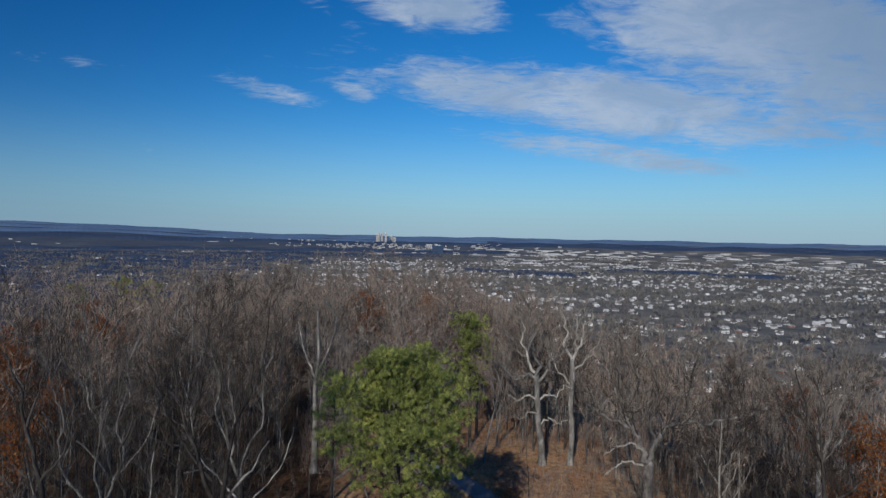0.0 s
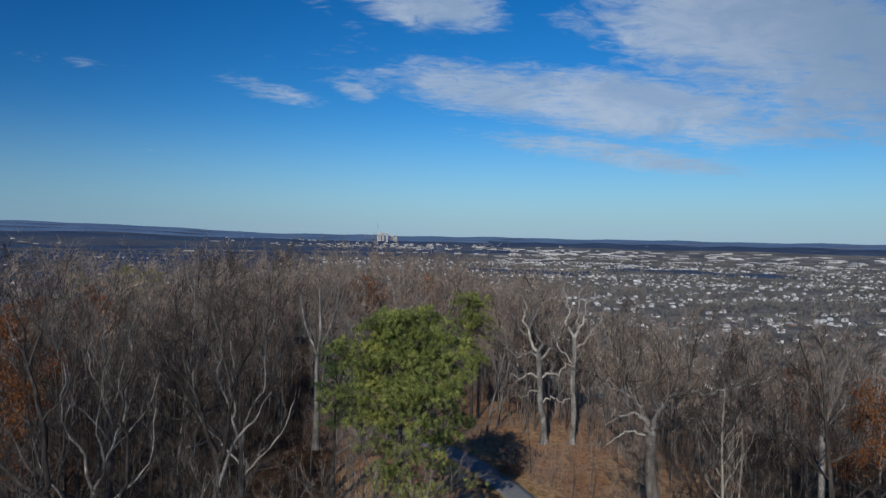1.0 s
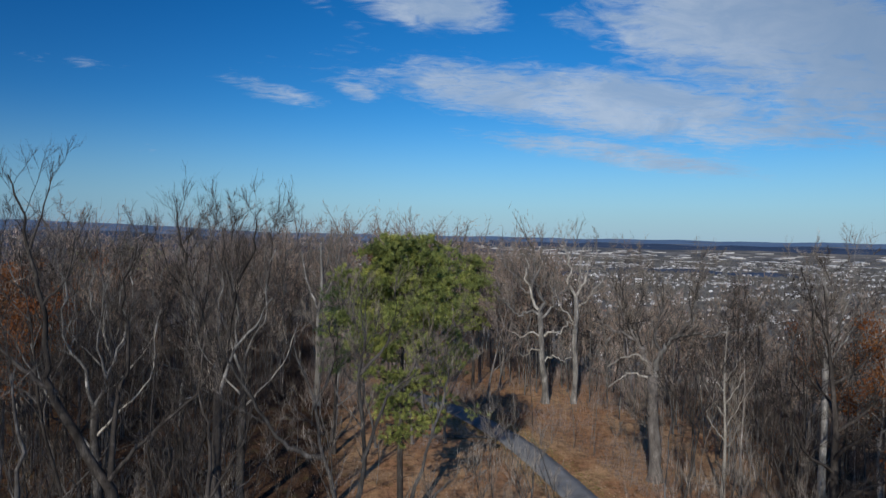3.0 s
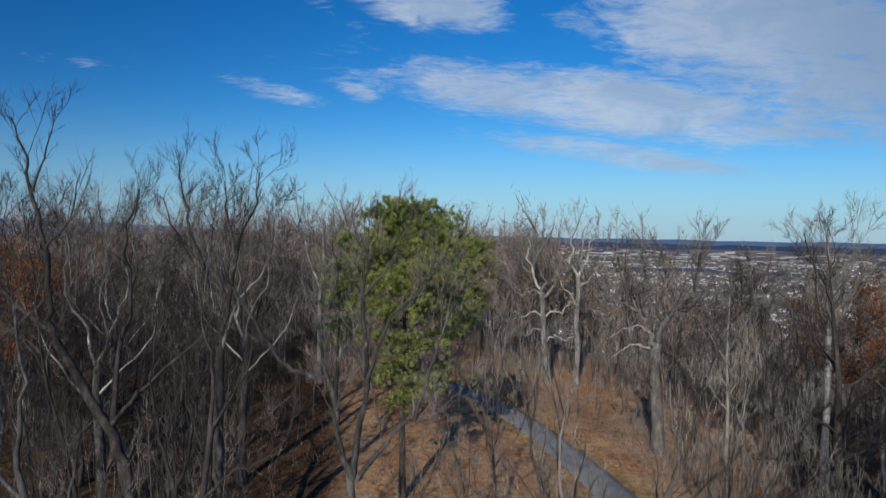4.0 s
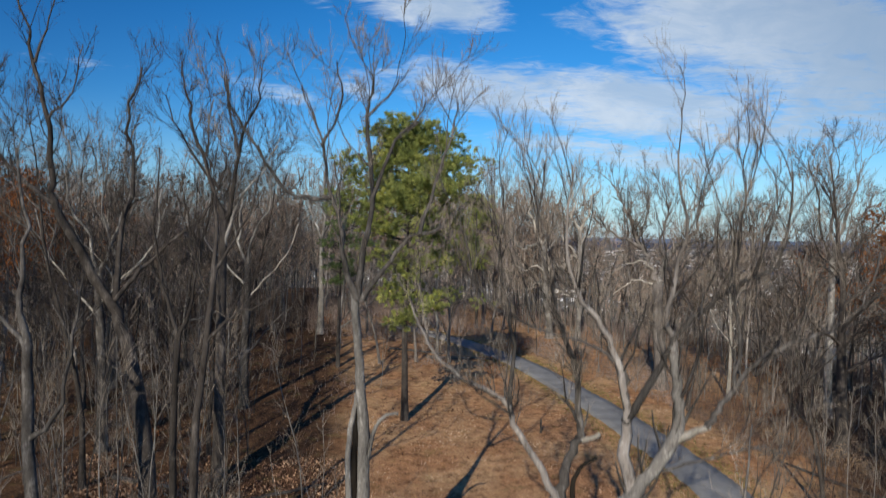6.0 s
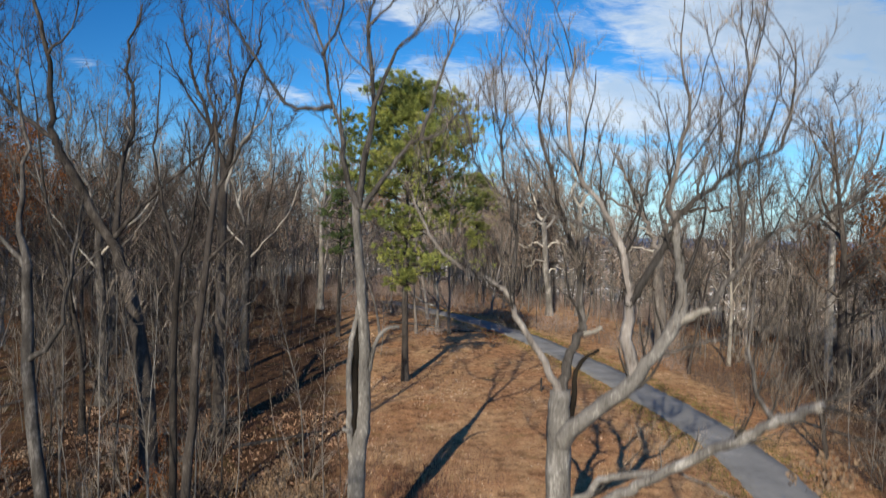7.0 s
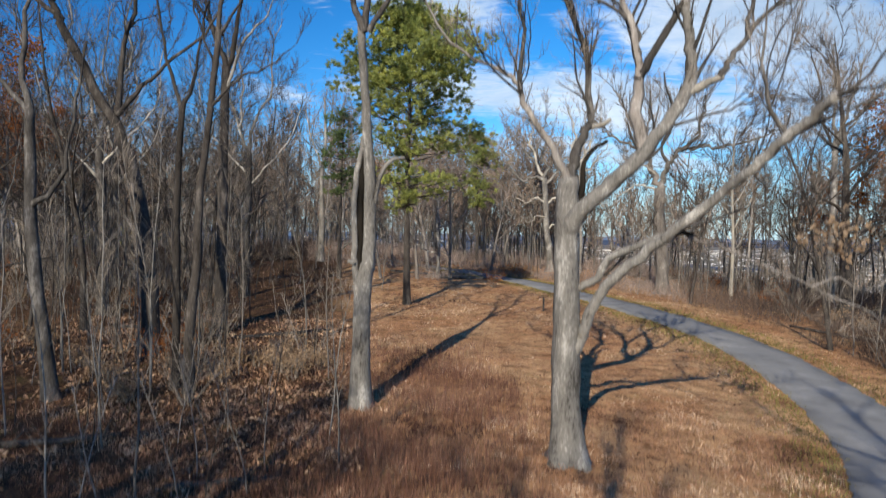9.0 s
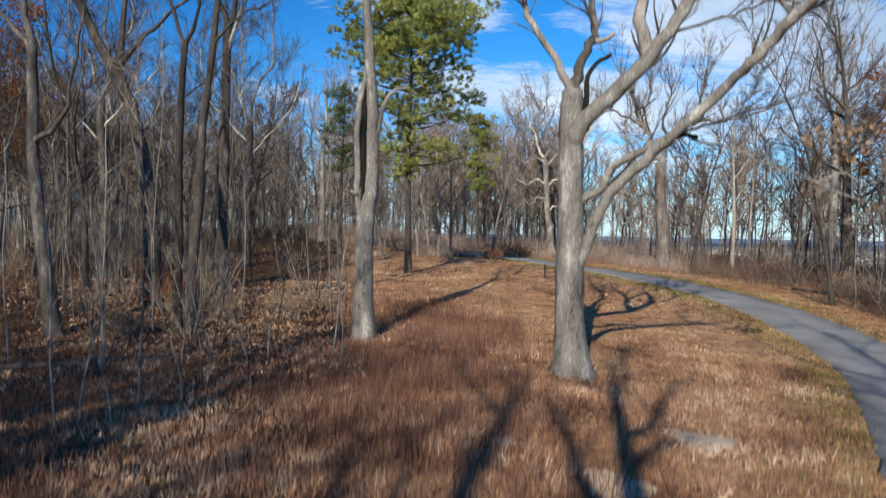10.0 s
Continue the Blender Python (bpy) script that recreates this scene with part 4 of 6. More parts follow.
hero_tree(
    "gnarled_oak", spot(13.2, 80.4),
    (((0, 0, 0), (-0.1, -0.2, 2.5), (-0.6, -0.7, 5), (-0.8, -1.0, 7.4), (-1.0, -1.3, 9.6), (-1.16, -1.4, 11.8)), 0.44, 0.34, 0),
    [
        (((-1.1, -1.4, 11.5), (-2.4, -1.5, 12.0), (-3.4, -1.5, 11.4), (-4.6, -1.5, 12.2), (-5.5, -1.5, 13.2), (-6.6, -1.6, 13.4)), 0.24, 0.06, 0.5, BARK_PALE),
        (((-1.16, -1.4, 11.6), (-1.9, -1.5, 13.6), (-3.1, -1.6, 15.7), (-2.9, -1.6, 17.6), (-3.8, -1.6, 19.2)), 0.26, 0.05, 0.7, DEAD_WOOD),
        (((-1.16, -1.4, 11.6), (-0.9, -1.5, 13.6), (-1.9, -1.6, 15.8), (-1.5, -1.6, 17.9), (-0.9, -1.6, 19.6)), 0.24, 0.05, 0.7, BARK_PALE),
        (((-1.1, -1.4, 11.0), (0.2, -1.5, 12.4), (0.5, -1.5, 13.8), (2.0, -1.5, 14.6), (2.6, -1.5, 16.4)), 0.20, 0.05, 0.6, BARK_PALE),
        (((-0.9, -1.2, 8.6), (0.4, -1.4, 9.6), (1.3, -1.5, 9.3), (2.3, -1.5, 10.6), (3.4, -1.5, 10.4)), 0.17, 0.05, 0.4, DEAD_WOOD),
        (((-0.9, -1.2, 8.8), (-2.4, -1.4, 9.4), (-3.2, -1.5, 8.7), (-4.6, -1.5, 9.3)), 0.16, 0.05, 0.4, DEAD_WOOD),
        (((-0.8, -1.0, 7.0), (-2.0, -1.2, 7.2), (-2.8, -1.3, 6.4), (-3.9, -1.3, 6.6)), 0.13, 0.04, 0.3, DEAD_WOOD),
        (((-0.7, -0.8, 5.6), (0.8, -1.0, 6.3), (1.9, -1.1, 5.7), (3.0, -1.2, 6.3)), 0.13, 0.04, 0.3, DEAD_WOOD),
        (((-2.2, -1.5, 14.2), (-3.8, -1.6, 14.8), (-4.4, -1.6, 16.6), (-5.6, -1.6, 17.6)), 0.14, 0.04, 0.6, BARK_PALE),
    ],
    16, BARK_PALE, TWIG, "gnarled pale oak with twisted bare limbs", branch=1.7, twig_n=8, fat=1.2, density=2.0, fine_bark=BARK_PALE, knot=3.0, group="oaks round the clearing")
hero_tree(
    "pale_oak", spot(16.8, 80.6),
    (((0, 0, 0), (0.2, 0, 4), (-0.1, -0.2, 8), (0.0, -0.6, 11), (-0.2, -1, 14)), 0.36, 0.26, 0),
    [
        (((-0.2, -1, 13.8), (-1.2, -1, 15.8), (-1.0, -1, 18.0), (-1.8, -1, 20.0)), 0.24, 0.05, 0.8, DEAD_WOOD),
        (((-0.2, -1, 13.8), (0.9, -1, 15.8), (1.2, -1, 17.6), (2.4, -1, 19.6)), 0.24, 0.05, 0.8, DEAD_WOOD),
        (((0.0, -0.8, 12.5), (1.8, -1, 14.2), (3.2, -1, 16.4)), 0.16, 0.05, 0.8, DEAD_WOOD),
        (((0.2, -1, 15.0), (0.2, -1.4, 17.4), (0.6, -1.4, 20.2)), 0.16, 0.05, 0.8, DEAD_WOOD),
        (((-0.1, -0.5, 10.4), (-1.8, -0.8, 12.2), (-2.8, -0.9, 14.6)), 0.14, 0.05, 0.8, DEAD_WOOD),
    ],
    17, BARK_PALE, TWIG, "tall pale leafless oak with upright limbs", branch=1.8, twig_n=8, fat=1.2, fine_bark=DEAD_WOOD, knot=2.0, group="oaks round the clearing")
hero_tree(
    "birch", spot(-14.6, 73.4),
    (((0, 0, 0), (0.1, 0, 5), (0.0, 0, 10), (0.4, 0, 14), (0.2, 0, 19)), 0.38, 0.10, 1.0),
    [
        (((0.2, 0, 11), (-1.2, 0, 14), (-2.0, 0, 18)), 0.16, 0.05, 0.9),
        (((0.3, 0, 12), (1.8, 0, 15), (2.6, 0, 19)), 0.16, 0.05, 0.9),
        (((0.3, 0, 14), (0.9, 0.6, 17), (1.2, 0.8, 20.5)), 0.12, 0.04, 0.9),
    ],
    18, BARK_PALE, TWIG, "slender pale-barked tree standing among brown woods", branch=1.9, twig_n=6, fat=1.2)
hero_tree(
    "slim_tree", spot(23.9, 53.2),
    (((0, 0, 0), (0.1, 0, 5), (-0.1, 0, 10), (0.0, 0, 14.5)), 0.17, 0.03, 1.6),
    [(((0, 0, 6 + k), (0.9 * s, 0.2, 7.2 + k), (1.7 * s, 0.3, 8.8 + k)), 0.05, 0.02, 1.0) for k, s in ((-2, 1), (-1, -1), (0, 1), (1, -1), (2, 1), (3, -1), (4, 1))],
    19, DEAD_WOOD, TWIG, "slim pale young tree with rising side branches", branch=1.0, twig_n=8, fat=1.1)
hero_tree(
    "slim_tree", spot(26.1, 54.6),
    (((0, 0, 0), (-0.1, 0, 4), (0.1, 0, 8), (0.0, 0, 11.5)), 0.12, 0.025, 1.4),
    [(((0, 0, 4 + k), (0.7 * s, 0.1, 5.0 + k), (1.3 * s, 0.2, 6.4 + k)), 0.04, 0.016, 1.0) for k, s in ((-1, -1), (0, 1), (1, -1), (2, 1), (3, -1), (4, 1))],
    29, BARK, TWIG, "slim young tree with rising side branches and grey bark", branch=0.9, twig_n=8, fat=1.1)
hero_tree(
    "shaggy_tree", spot(29.6, 48.8),
    (((0, 0, 0), (-0.05, 0, 4), (0.05, 0, 8), (0, 0, 12.2)), 0.30, 0.22, 0),
    [
        (((0, 0, 12.0), (-0.05, 0, 15.0), (-0.1, 0, 17.9), (-0.3, 0, 20.4)), 0.17, 0.04, 1.1),
        (((0, 0, 12.0), (0.7, 0, 14.8), (1.5, 0, 17.1), (2.2, 0, 19.6)), 0.16, 0.04, 1.1),
        (((0.05, 0, 12.3), (0.9, 0, 13.6), (2.0, 0, 15.4), (3.2, 0, 17.6)), 0.12, 0.04, 1.1),
        (((0, 0, 12.1), (-0.8, 0.2, 14.6), (-1.2, 0.2, 17.5), (-2.0, 0.2, 20.0)), 0.12, 0.04, 1.1, BARK_BROWN),
        (((0, 0, 10.2), (-1.4, 0.2, 11.8), (-2.6, 0.3, 14.0)), 0.07, 0.03, 1.0, BARK_BROWN),
    ],
    20, BARK_PALE, TWIG, "tall tree with pale lichened trunk and fine bare crown", branch=1.8, twig_n=8, fat=1.2, fine_bark=BARK)
for fx, fy, seed, mirror, words in ((-21.2, 38.8, 21, 1, "forked bare tree with pale sunlit limbs"), (-15.2, 47.5, 25, -1, "forked leafless tree with pale wide limbs"), (-27.5, 52.0, 26, -1, "forked leafless tree with pale wide limbs")):
    hero_tree(
        "forked_tree", spot(fx, fy),
        (((0, 0, 0), (0.1, 0, 5), (-0.2 * mirror, 0, 9), (-0.2 * mirror, 0, 11.0)), 0.33, 0.22, 0),
        [
            (((-0.2 * mirror, 0, 10.8), (-0.8 * mirror, -0.2, 13.4), (-2.0 * mirror, -0.3, 15.6), (-1.9 * mirror, -0.3, 18.6), (-2.6 * mirror, -0.3, 20.4)), 0.13, 0.03, 0.9, BARK_PALE),
            (((-0.2 * mirror, 0, 10.8), (0.7 * mirror, 0, 13.4), (1.7 * mirror, 0, 16.0), (1.4 * mirror, 0, 18.2), (2.2 * mirror, 0, 20.8)), 0.13, 0.03, 0.9, BARK_PALE),
            (((-0.2 * mirror, 0, 9.2), (1.6 * mirror, 0, 11.2), (3.2 * mirror, 0, 13.0), (3.6 * mirror, 0, 16.4)), 0.085, 0.03, 0.7, DEAD_WOOD),
            (((-0.2 * mirror, 0, 8.4), (-1.8 * mirror, 0, 10.2), (-3.4 * mirror, 0, 12.4), (-4.2 * mirror, 0, 15.0)), 0.08, 0.03, 0.7, DEAD_WOOD),
            (((0.5 * mirror, 0, 12.8), (0.2 * mirror, -0.4, 15.6), (0.6 * mirror, -0.5, 18.8)), 0.10, 0.03, 0.8, BARK_PALE),
        ],
        seed, BARK_BROWN, TWIG_SHADED, words, branch=1.5, twig_n=7, fat=1.1, fine_bark=BARK_PALE, knot=1.0, density=1.5)

# ---- evergreens ----
pine("pine_tree", spot(-2.85, 45.8), 21.3, 0.36, 5.5, 31, NEEDLE, "tall bushy yellow-green pine standing at the clearing", whorls=19, tuft=0.34)
pine("pine_tree", spot(4.2, 86), 18.2, 0.48, 2.7, 32, NEEDLE, "slender green pine behind the clearing", whorls=12)
pine("pine_tree", spot(-10.2, 60), 15.8, 0.55, 2.2, 33, NEEDLE_DARK, "small dark green pine among bare trees", whorls=9, dens=0.55)
pine("pine_tree", spot(-88, 152), 21, 0.3, 3.4, 34, NEEDLE, "small green conifer at the edge of the woods", whorls=9, dens=0.6, tuft=0.6)
pine("pine_tree", spot(-80, 158), 22, 0.3, 2.6, 35, NEEDLE, "small green conifer at the edge of the woods", whorls=9, dens=0.6, tuft=0.6)
pine("pine_tree", spot(-73, 156), 21, 0.3, 3.2, 36, NEEDLE, "small green conifer at the edge of the woods", whorls=9, dens=0.6, tuft=0.6)


# ---- the woods ----
def taken(x, y, gap):
    return any((x - a) ** 2 + (y - b) ** 2 < gap * gap for a, b in HEROES)


def crest_distance(x, y):
    az = math.degrees(math.atan2(x, y))
    return float(np.interp(az, (-180, -90, -35, -14, 2, 16, 32, 90, 180), (160, 130, 92, 132, 110, 72, 52, 120, 160)))


KINDS = [
    dict(seed=101, height=19, r0=0.17, limbs=10, first=0.24, bark=BARK, twig=TWIG, limb_bark=BARK_PALE, spread=1.1, fat=1.15),
    dict(seed=102, height=21, r0=0.19, limbs=11, first=0.26, bark=BARK, twig=TWIG_RED, limb_bark=BARK, spread=1.2, fat=1.15),
    dict(seed=103, height=18, r0=0.13, limbs=9, first=0.30, bark=BARK_BROWN, twig=TWIG_SHADED, limb_bark=BARK_BROWN, fat=1.1),
    dict(seed=104, height=20, r0=0.21, limbs=11, first=0.21, bark=BARK_PALE, twig=TWIG_RED, limb_bark=BARK_PALE, spread=1.3, fat=1.15),
    dict(seed=105, height=17, r0=0.12, limbs=9, first=0.26, bark=BARK_DARK, twig=TWIG_SHADED, limb_bark=BARK_DARK, spread=0.9, fat=1.1),
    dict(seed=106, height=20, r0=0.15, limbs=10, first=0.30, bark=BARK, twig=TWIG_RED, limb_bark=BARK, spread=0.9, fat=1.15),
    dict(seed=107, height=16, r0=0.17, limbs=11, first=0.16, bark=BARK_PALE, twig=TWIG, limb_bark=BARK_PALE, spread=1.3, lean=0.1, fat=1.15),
    dict(seed=108, height=22, r0=0.18, limbs=10, first=0.30, bark=BARK_DARK, twig=TWIG_SHADED, limb_bark=BARK_BROWN, lean=0.09),
]
TREE_LABELS = ("leafless grey tree in the winter woods", "tall leafless tree with reddish twigs", "thin dark leafless tree", "stout pale leafless tree with spreading limbs",
               "young leafless tree with reddish twigs", "slender leafless tree with reddish twigs", "crooked leafless tree with wide limbs", "tall dark leaning leafless tree")


def plant_woods():
    rng = random.Random(7)
    protos, far = [None] * len(KINDS), []
    step = 4.35
    cells = [(i, j) for j in range(-8, 40) for i in range(-28, 28)]
    for i, j in cells:
        x, y = (i + rng.uniform(0.08, 0.92)) * step, (j + rng.uniform(0.08, 0.92)) * step
        pick, turn, size, keep = rng.randrange(len(KINDS)), rng.uniform(0, 360), rng.uniform(0.82, 1.12), rng.random()
        # flanks get the darkest kinds: shade there is put into bark and twigs
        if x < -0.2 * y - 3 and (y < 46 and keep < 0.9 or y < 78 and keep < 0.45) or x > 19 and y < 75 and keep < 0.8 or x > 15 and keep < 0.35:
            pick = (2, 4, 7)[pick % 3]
        elif -14 < x < 12 and y > 46:
            pick = (0, 1, 3, 5, 6, 1, 0, 5)[pick]
        r = math.hypot(x, y)
        if y < 4:
            # behind the camera: enough to throw the shadows
            if not (-34 < y < 3 and -40 < x < -9) or keep > 0.9:
                continue
        elif abs(x) > y * 0.76 + 9 or (x < 0 and y < 19) or (x > 0 and y < 24):
            continue
        if (clearing(x, y) or (x < 0 and clearing(x + 3.5, y) and y < 36)) and y > 4 or path_distance(x, y) < 3.4 or taken(x, y, 3.3) or (-0.3 * y - 3 < x < 0 and y < 62 and keep > 0.62) or r > crest_distance(x, y) + (45 if x < 10 else 20):
            continue
        if (-21 < x < -9 and 54 < y < 92 or open_slope(x, y)) and keep > 0.25:
            continue
        if x < -0.2 * y - 4 and y < 46 and keep > 0.55:
            continue
        if 50 < y < 79 and 1 < x < 23 and keep > 0.1 or y > 62 and 0 < x < 26 and keep > 0.85 or y > 48 and x <= 0 and keep > 0.68 or x > 12 and y < 62 and keep > 0.58:
            continue
        if r > 92 or (r > 70 and keep > 0.55):
            far.append((x, y, rng.uniform(17, 23.5) if x < 14 else rng.uniform(14, 20)))
            continue
        size *= 1.1 if y > 52 and x < 6 else 1.0
        m = pose(x, y, gz(x, y) - 0.05, 0, 0, turn) @ Matrix.Diagonal((size, size, size, 1))
        if protos[pick] is None:
            protos[pick] = bare_tree(**KINDS[pick])
            tagged(protos[pick], TREE_LABELS[pick], "tree", "bare trees of the woods")
            protos[pick].matrix_basis = m
        else:
            o = copy_thing(protos[pick], pose(x, y, gz(x, y) - 0.05, 0, 0, turn))
            o.scale = (size, size, size)
    return far


def far_woods(far):
    """The woods' far edge and the slopes, too dense to count."""
    rng = random.Random(8)
    for _ in range(850):
        az, k = radians(rng.uniform(-40, 40)), rng.uniform(0, 1)
        x, y = math.sin(az), math.cos(az)
        r = crest_distance(x, y) + 15 + 190 * k
        far.append((x * r, y * r, rng.uniform(13, 19)))
    for _ in range(50):
        x, y = rng.uniform(-6, 19), rng.uniform(84, 114)
        if path_distance(x, y) > 3.4 and not taken(x, y, 3.0):
            far.append((x, y, rng.uniform(17, 21.5)))
    for _ in range(75):
        az, r = radians(rng.uniform(-38, -8)), rng.uniform(64, 104)
        x, y = math.sin(az) * r, math.cos(az) * r
        if not taken(x, y, 2.0) and not open_slope(x, y):
            far.append((x, y, rng.uniform(15, 20)))
    for _ in range(30):
        az = radians(rng.uniform(3, 37))
        x, y = math.sin(az), math.cos(az)
        r = crest_distance(x, y) + rng.uniform(2, 26)
        if path_distance(x * r, y * r) > 3.4 and not taken(x * r, y * r, 2.0) and not clearing(x * r, y * r):
            far.append((x * r, y * r, rng.uniform(11, 16)))
    wood, twigs = Wood(), Wood()
    for x, y, h in far:
        b = Vector((x, y, gz(x, y) - 0.2))
        r = math.hypot(x, y)
        fat = 1.0 + r / 110
        pts = crooked(b, Vector((rng.uniform(-0.05, 0.05), rng.uniform(-0.05, 0.05), 1)), h * 0.9, 4, 0.05, 0.03, rng)
        wood.tube(pts, taper(0.12, 0.03, 4), 3, cap=False)
        for _ in range(9):
            p, d = along(pts, rng.uniform(0.25, 0.97))
            ld = (turned(d, rng.uniform(0.4, 1.1), rng) + Vector((0, 0, 0.2))).normalized()
            lp = crooked(p, ld, h * rng.uniform(0.16, 0.32), 2, 0.3, 0.15, rng)
            wood.tube(lp, (0.05 * fat, 0.035 * fat, 0.012 * fat), 3, cap=False)
            for _ in range(24):
                q, e = along(lp, rng.uniform(0.1, 1))
                q = q + Vector((rng.gauss(0, 1), rng.gauss(0, 1), rng.gauss(0, 0.8))) * (0.022 * h)
                twigs.blade(q, (turned(e, rng.uniform(0.3, 1.2), rng) + Vector((0, 0, 0.1))).normalized(), h * rng.uniform(0.03, 0.08), 0.017 * fat)
    root = new("far_woods")
    wood.object("trunk_mass", BARK_PALE, root)
    twigs.object("crown_mass", TWIG_RED, root, False)
    tagged(root, "dense brown leafless woods along the hill's edge", "woods", kind="stuff")


far_woods(plant_woods())


def leaf_quads(centres, rng, size, count, spread):
    """Loose leaves as small folded triangles pairs round the centres."""
    c = np.repeat(np.asarray(centres, float), count, axis=0)
    n = len(c)
    p = c + rng.normal(size=(n, 3)) * spread
    a = rng.normal(size=(n, 3))
    a /= np.linalg.norm(a, axis=1)[:, None]
    b = np.cross(a, rng.normal(size=(n, 3)))
    b /= np.linalg.norm(b, axis=1)[:, None] + 1e-9
    s = size * rng.uniform(0.6, 1.3, (n, 1))
    one = np.stack([p - a * s, p + b * s * 0.55, p + a * s], axis=1)
    two = np.stack([p - a * s, p + a * s, p - b * s * 0.5 + np.cross(a, b) * s * 0.15], axis=1)
    return np.concatenate([one, two])


tagged(soup("foliage", leaf_quads(OAK_LEAVES, LEAF_RNG, 0.085, 4, 0.07), TAN, old_oak), "withered tan leaves on a low twig")


def leafy_tree(base, height, seed, mat, label, size=0.11, count=26, low=0.45, r0=0.22):
    """A tree that still holds its dead leaves."""
    rng, nr = random.Random(seed), np.random.default_rng(seed)
    root = bare_tree(seed, height, r0, 10, low, BARK, TWIG, branch_n=6, twig_n=3)
    root.name = "oak_with_leaves"
    root.location = base
    crown = [c for c in root.children if c.name.startswith("crown")][0]
    co = np.array([tuple(v.co) for v in crown.data.vertices])[2::3]
    soup("foliage", leaf_quads(co, nr, size, max(1, int(count)), 0.3), mat, root)
    tagged(root, label, "tree")


# first six and last twelve stand out of view, added to cast shade
for i, (x, y, h) in enumerate(((-13, -8, 16), (-11.5, -5, 10), (-18, -5, 16), (-14.5, -5, 17), (-19, -1, 17), (-11.5, -12, 18), (-55, 97, 18), (-49, 72, 18), (-53, 77, 17), (-28.5, 40, 19), (-46, 69, 17.5), (34.5, 49, 15.5), (38.5, 55, 12.5), (42, 72, 14), (-3, 104, 19), (-13, 112, 18), (-55, 75, 17), (-41, 62, 17), (-37, 57, 16), (-44, 66, 18), (-47, 84, 18), (24, 25, 18), (29, 31, 18), (34, 38, 19), (27.5, 23, 18), (33, 31, 19), (39, 44, 19), (21.5, 17, 17), (37, 35, 18), (-28, 27, 18), (-31.5, 33, 18), (-35, 38, 19), (-39, 45, 18))):
    leafy_tree(spot(x, y), h, 60 + i, RUST, "oak with rust-brown dead leaves; out-of-view ones are added shade casters", count=2 if i < 6 else 6 if i < 11 else 5)


def shrub(seed, height, mat, leaves):
    """A low bush of many stems that may hold dead leaves."""
    rng, nr = random.Random(seed), np.random.default_rng(seed)
    stems, twigs = Wood(), Wood()
    for _ in range(13):
        a = rng.uniform(0, 6.28)
        d = Vector((math.cos(a) * 0.5, math.sin(a) * 0.5, 1)).normalized()
        pts = crooked(Vector((math.cos(a) * 0.15, math.sin(a) * 0.15, -0.05)), d, height * rng.uniform(0.6, 1.1), 4, 0.16, 0.0, rng)
        stems.tube(pts, taper(0.022, 0.008, 4), 3)
        for _ in range(9):
            q, e = along(pts, rng.uniform(0.3, 1))
            twigs.spike(q, turned(e, rng.uniform(0.4, 1.0), rng), height * rng.uniform(0.15, 0.35), 0.008)
    root = new("shrub")
    stems.object("brush", TWIG, root)
    tw = twigs.object("crown", TWIG, root, False)
    if leaves:
        co = np.array([tuple(v.co) for v in tw.data.vertices])[3::4]
        soup("foliage", leaf_quads(co, nr, 0.06, leaves, 0.14), mat, root)
    return root


def sapling(seed, height, bark, bushy=1.0):
    rng = random.Random(seed)
    stem, twigs = Wood(), Wood()
    pts = crooked(Vector((0, 0, -0.05)), Vector((rng.uniform(-0.05, 0.05), rng.uniform(-0.05, 0.05), 1)).normalized(), height, 8, 0.10, 0.04, rng)
    stem.tube(pts, taper(0.008 + height * 0.0036, 0.006, 8), 5)
    for _ in range(int((6 + height * 2.5) * bushy)):
        q, e = along(pts, rng.uniform(0.3, 1.0))
        d = (turned(e, rng.uniform(0.4, 0.9), rng) + Vector((0, 0, 0.2))).normalized()
        ln = height * rng.uniform(0.08, 0.2)
        twigs.spike(q, d, ln, 0.011)
        twigs.spike(q + d * ln * 0.4, turned(d, 0.6, rng), ln * 0.6, 0.008)
    root = new("sapling")
    stem.object("stem", bark, root)
    tagged(twigs.object("crown", TWIG, root, False), kind="stuff")
    return root


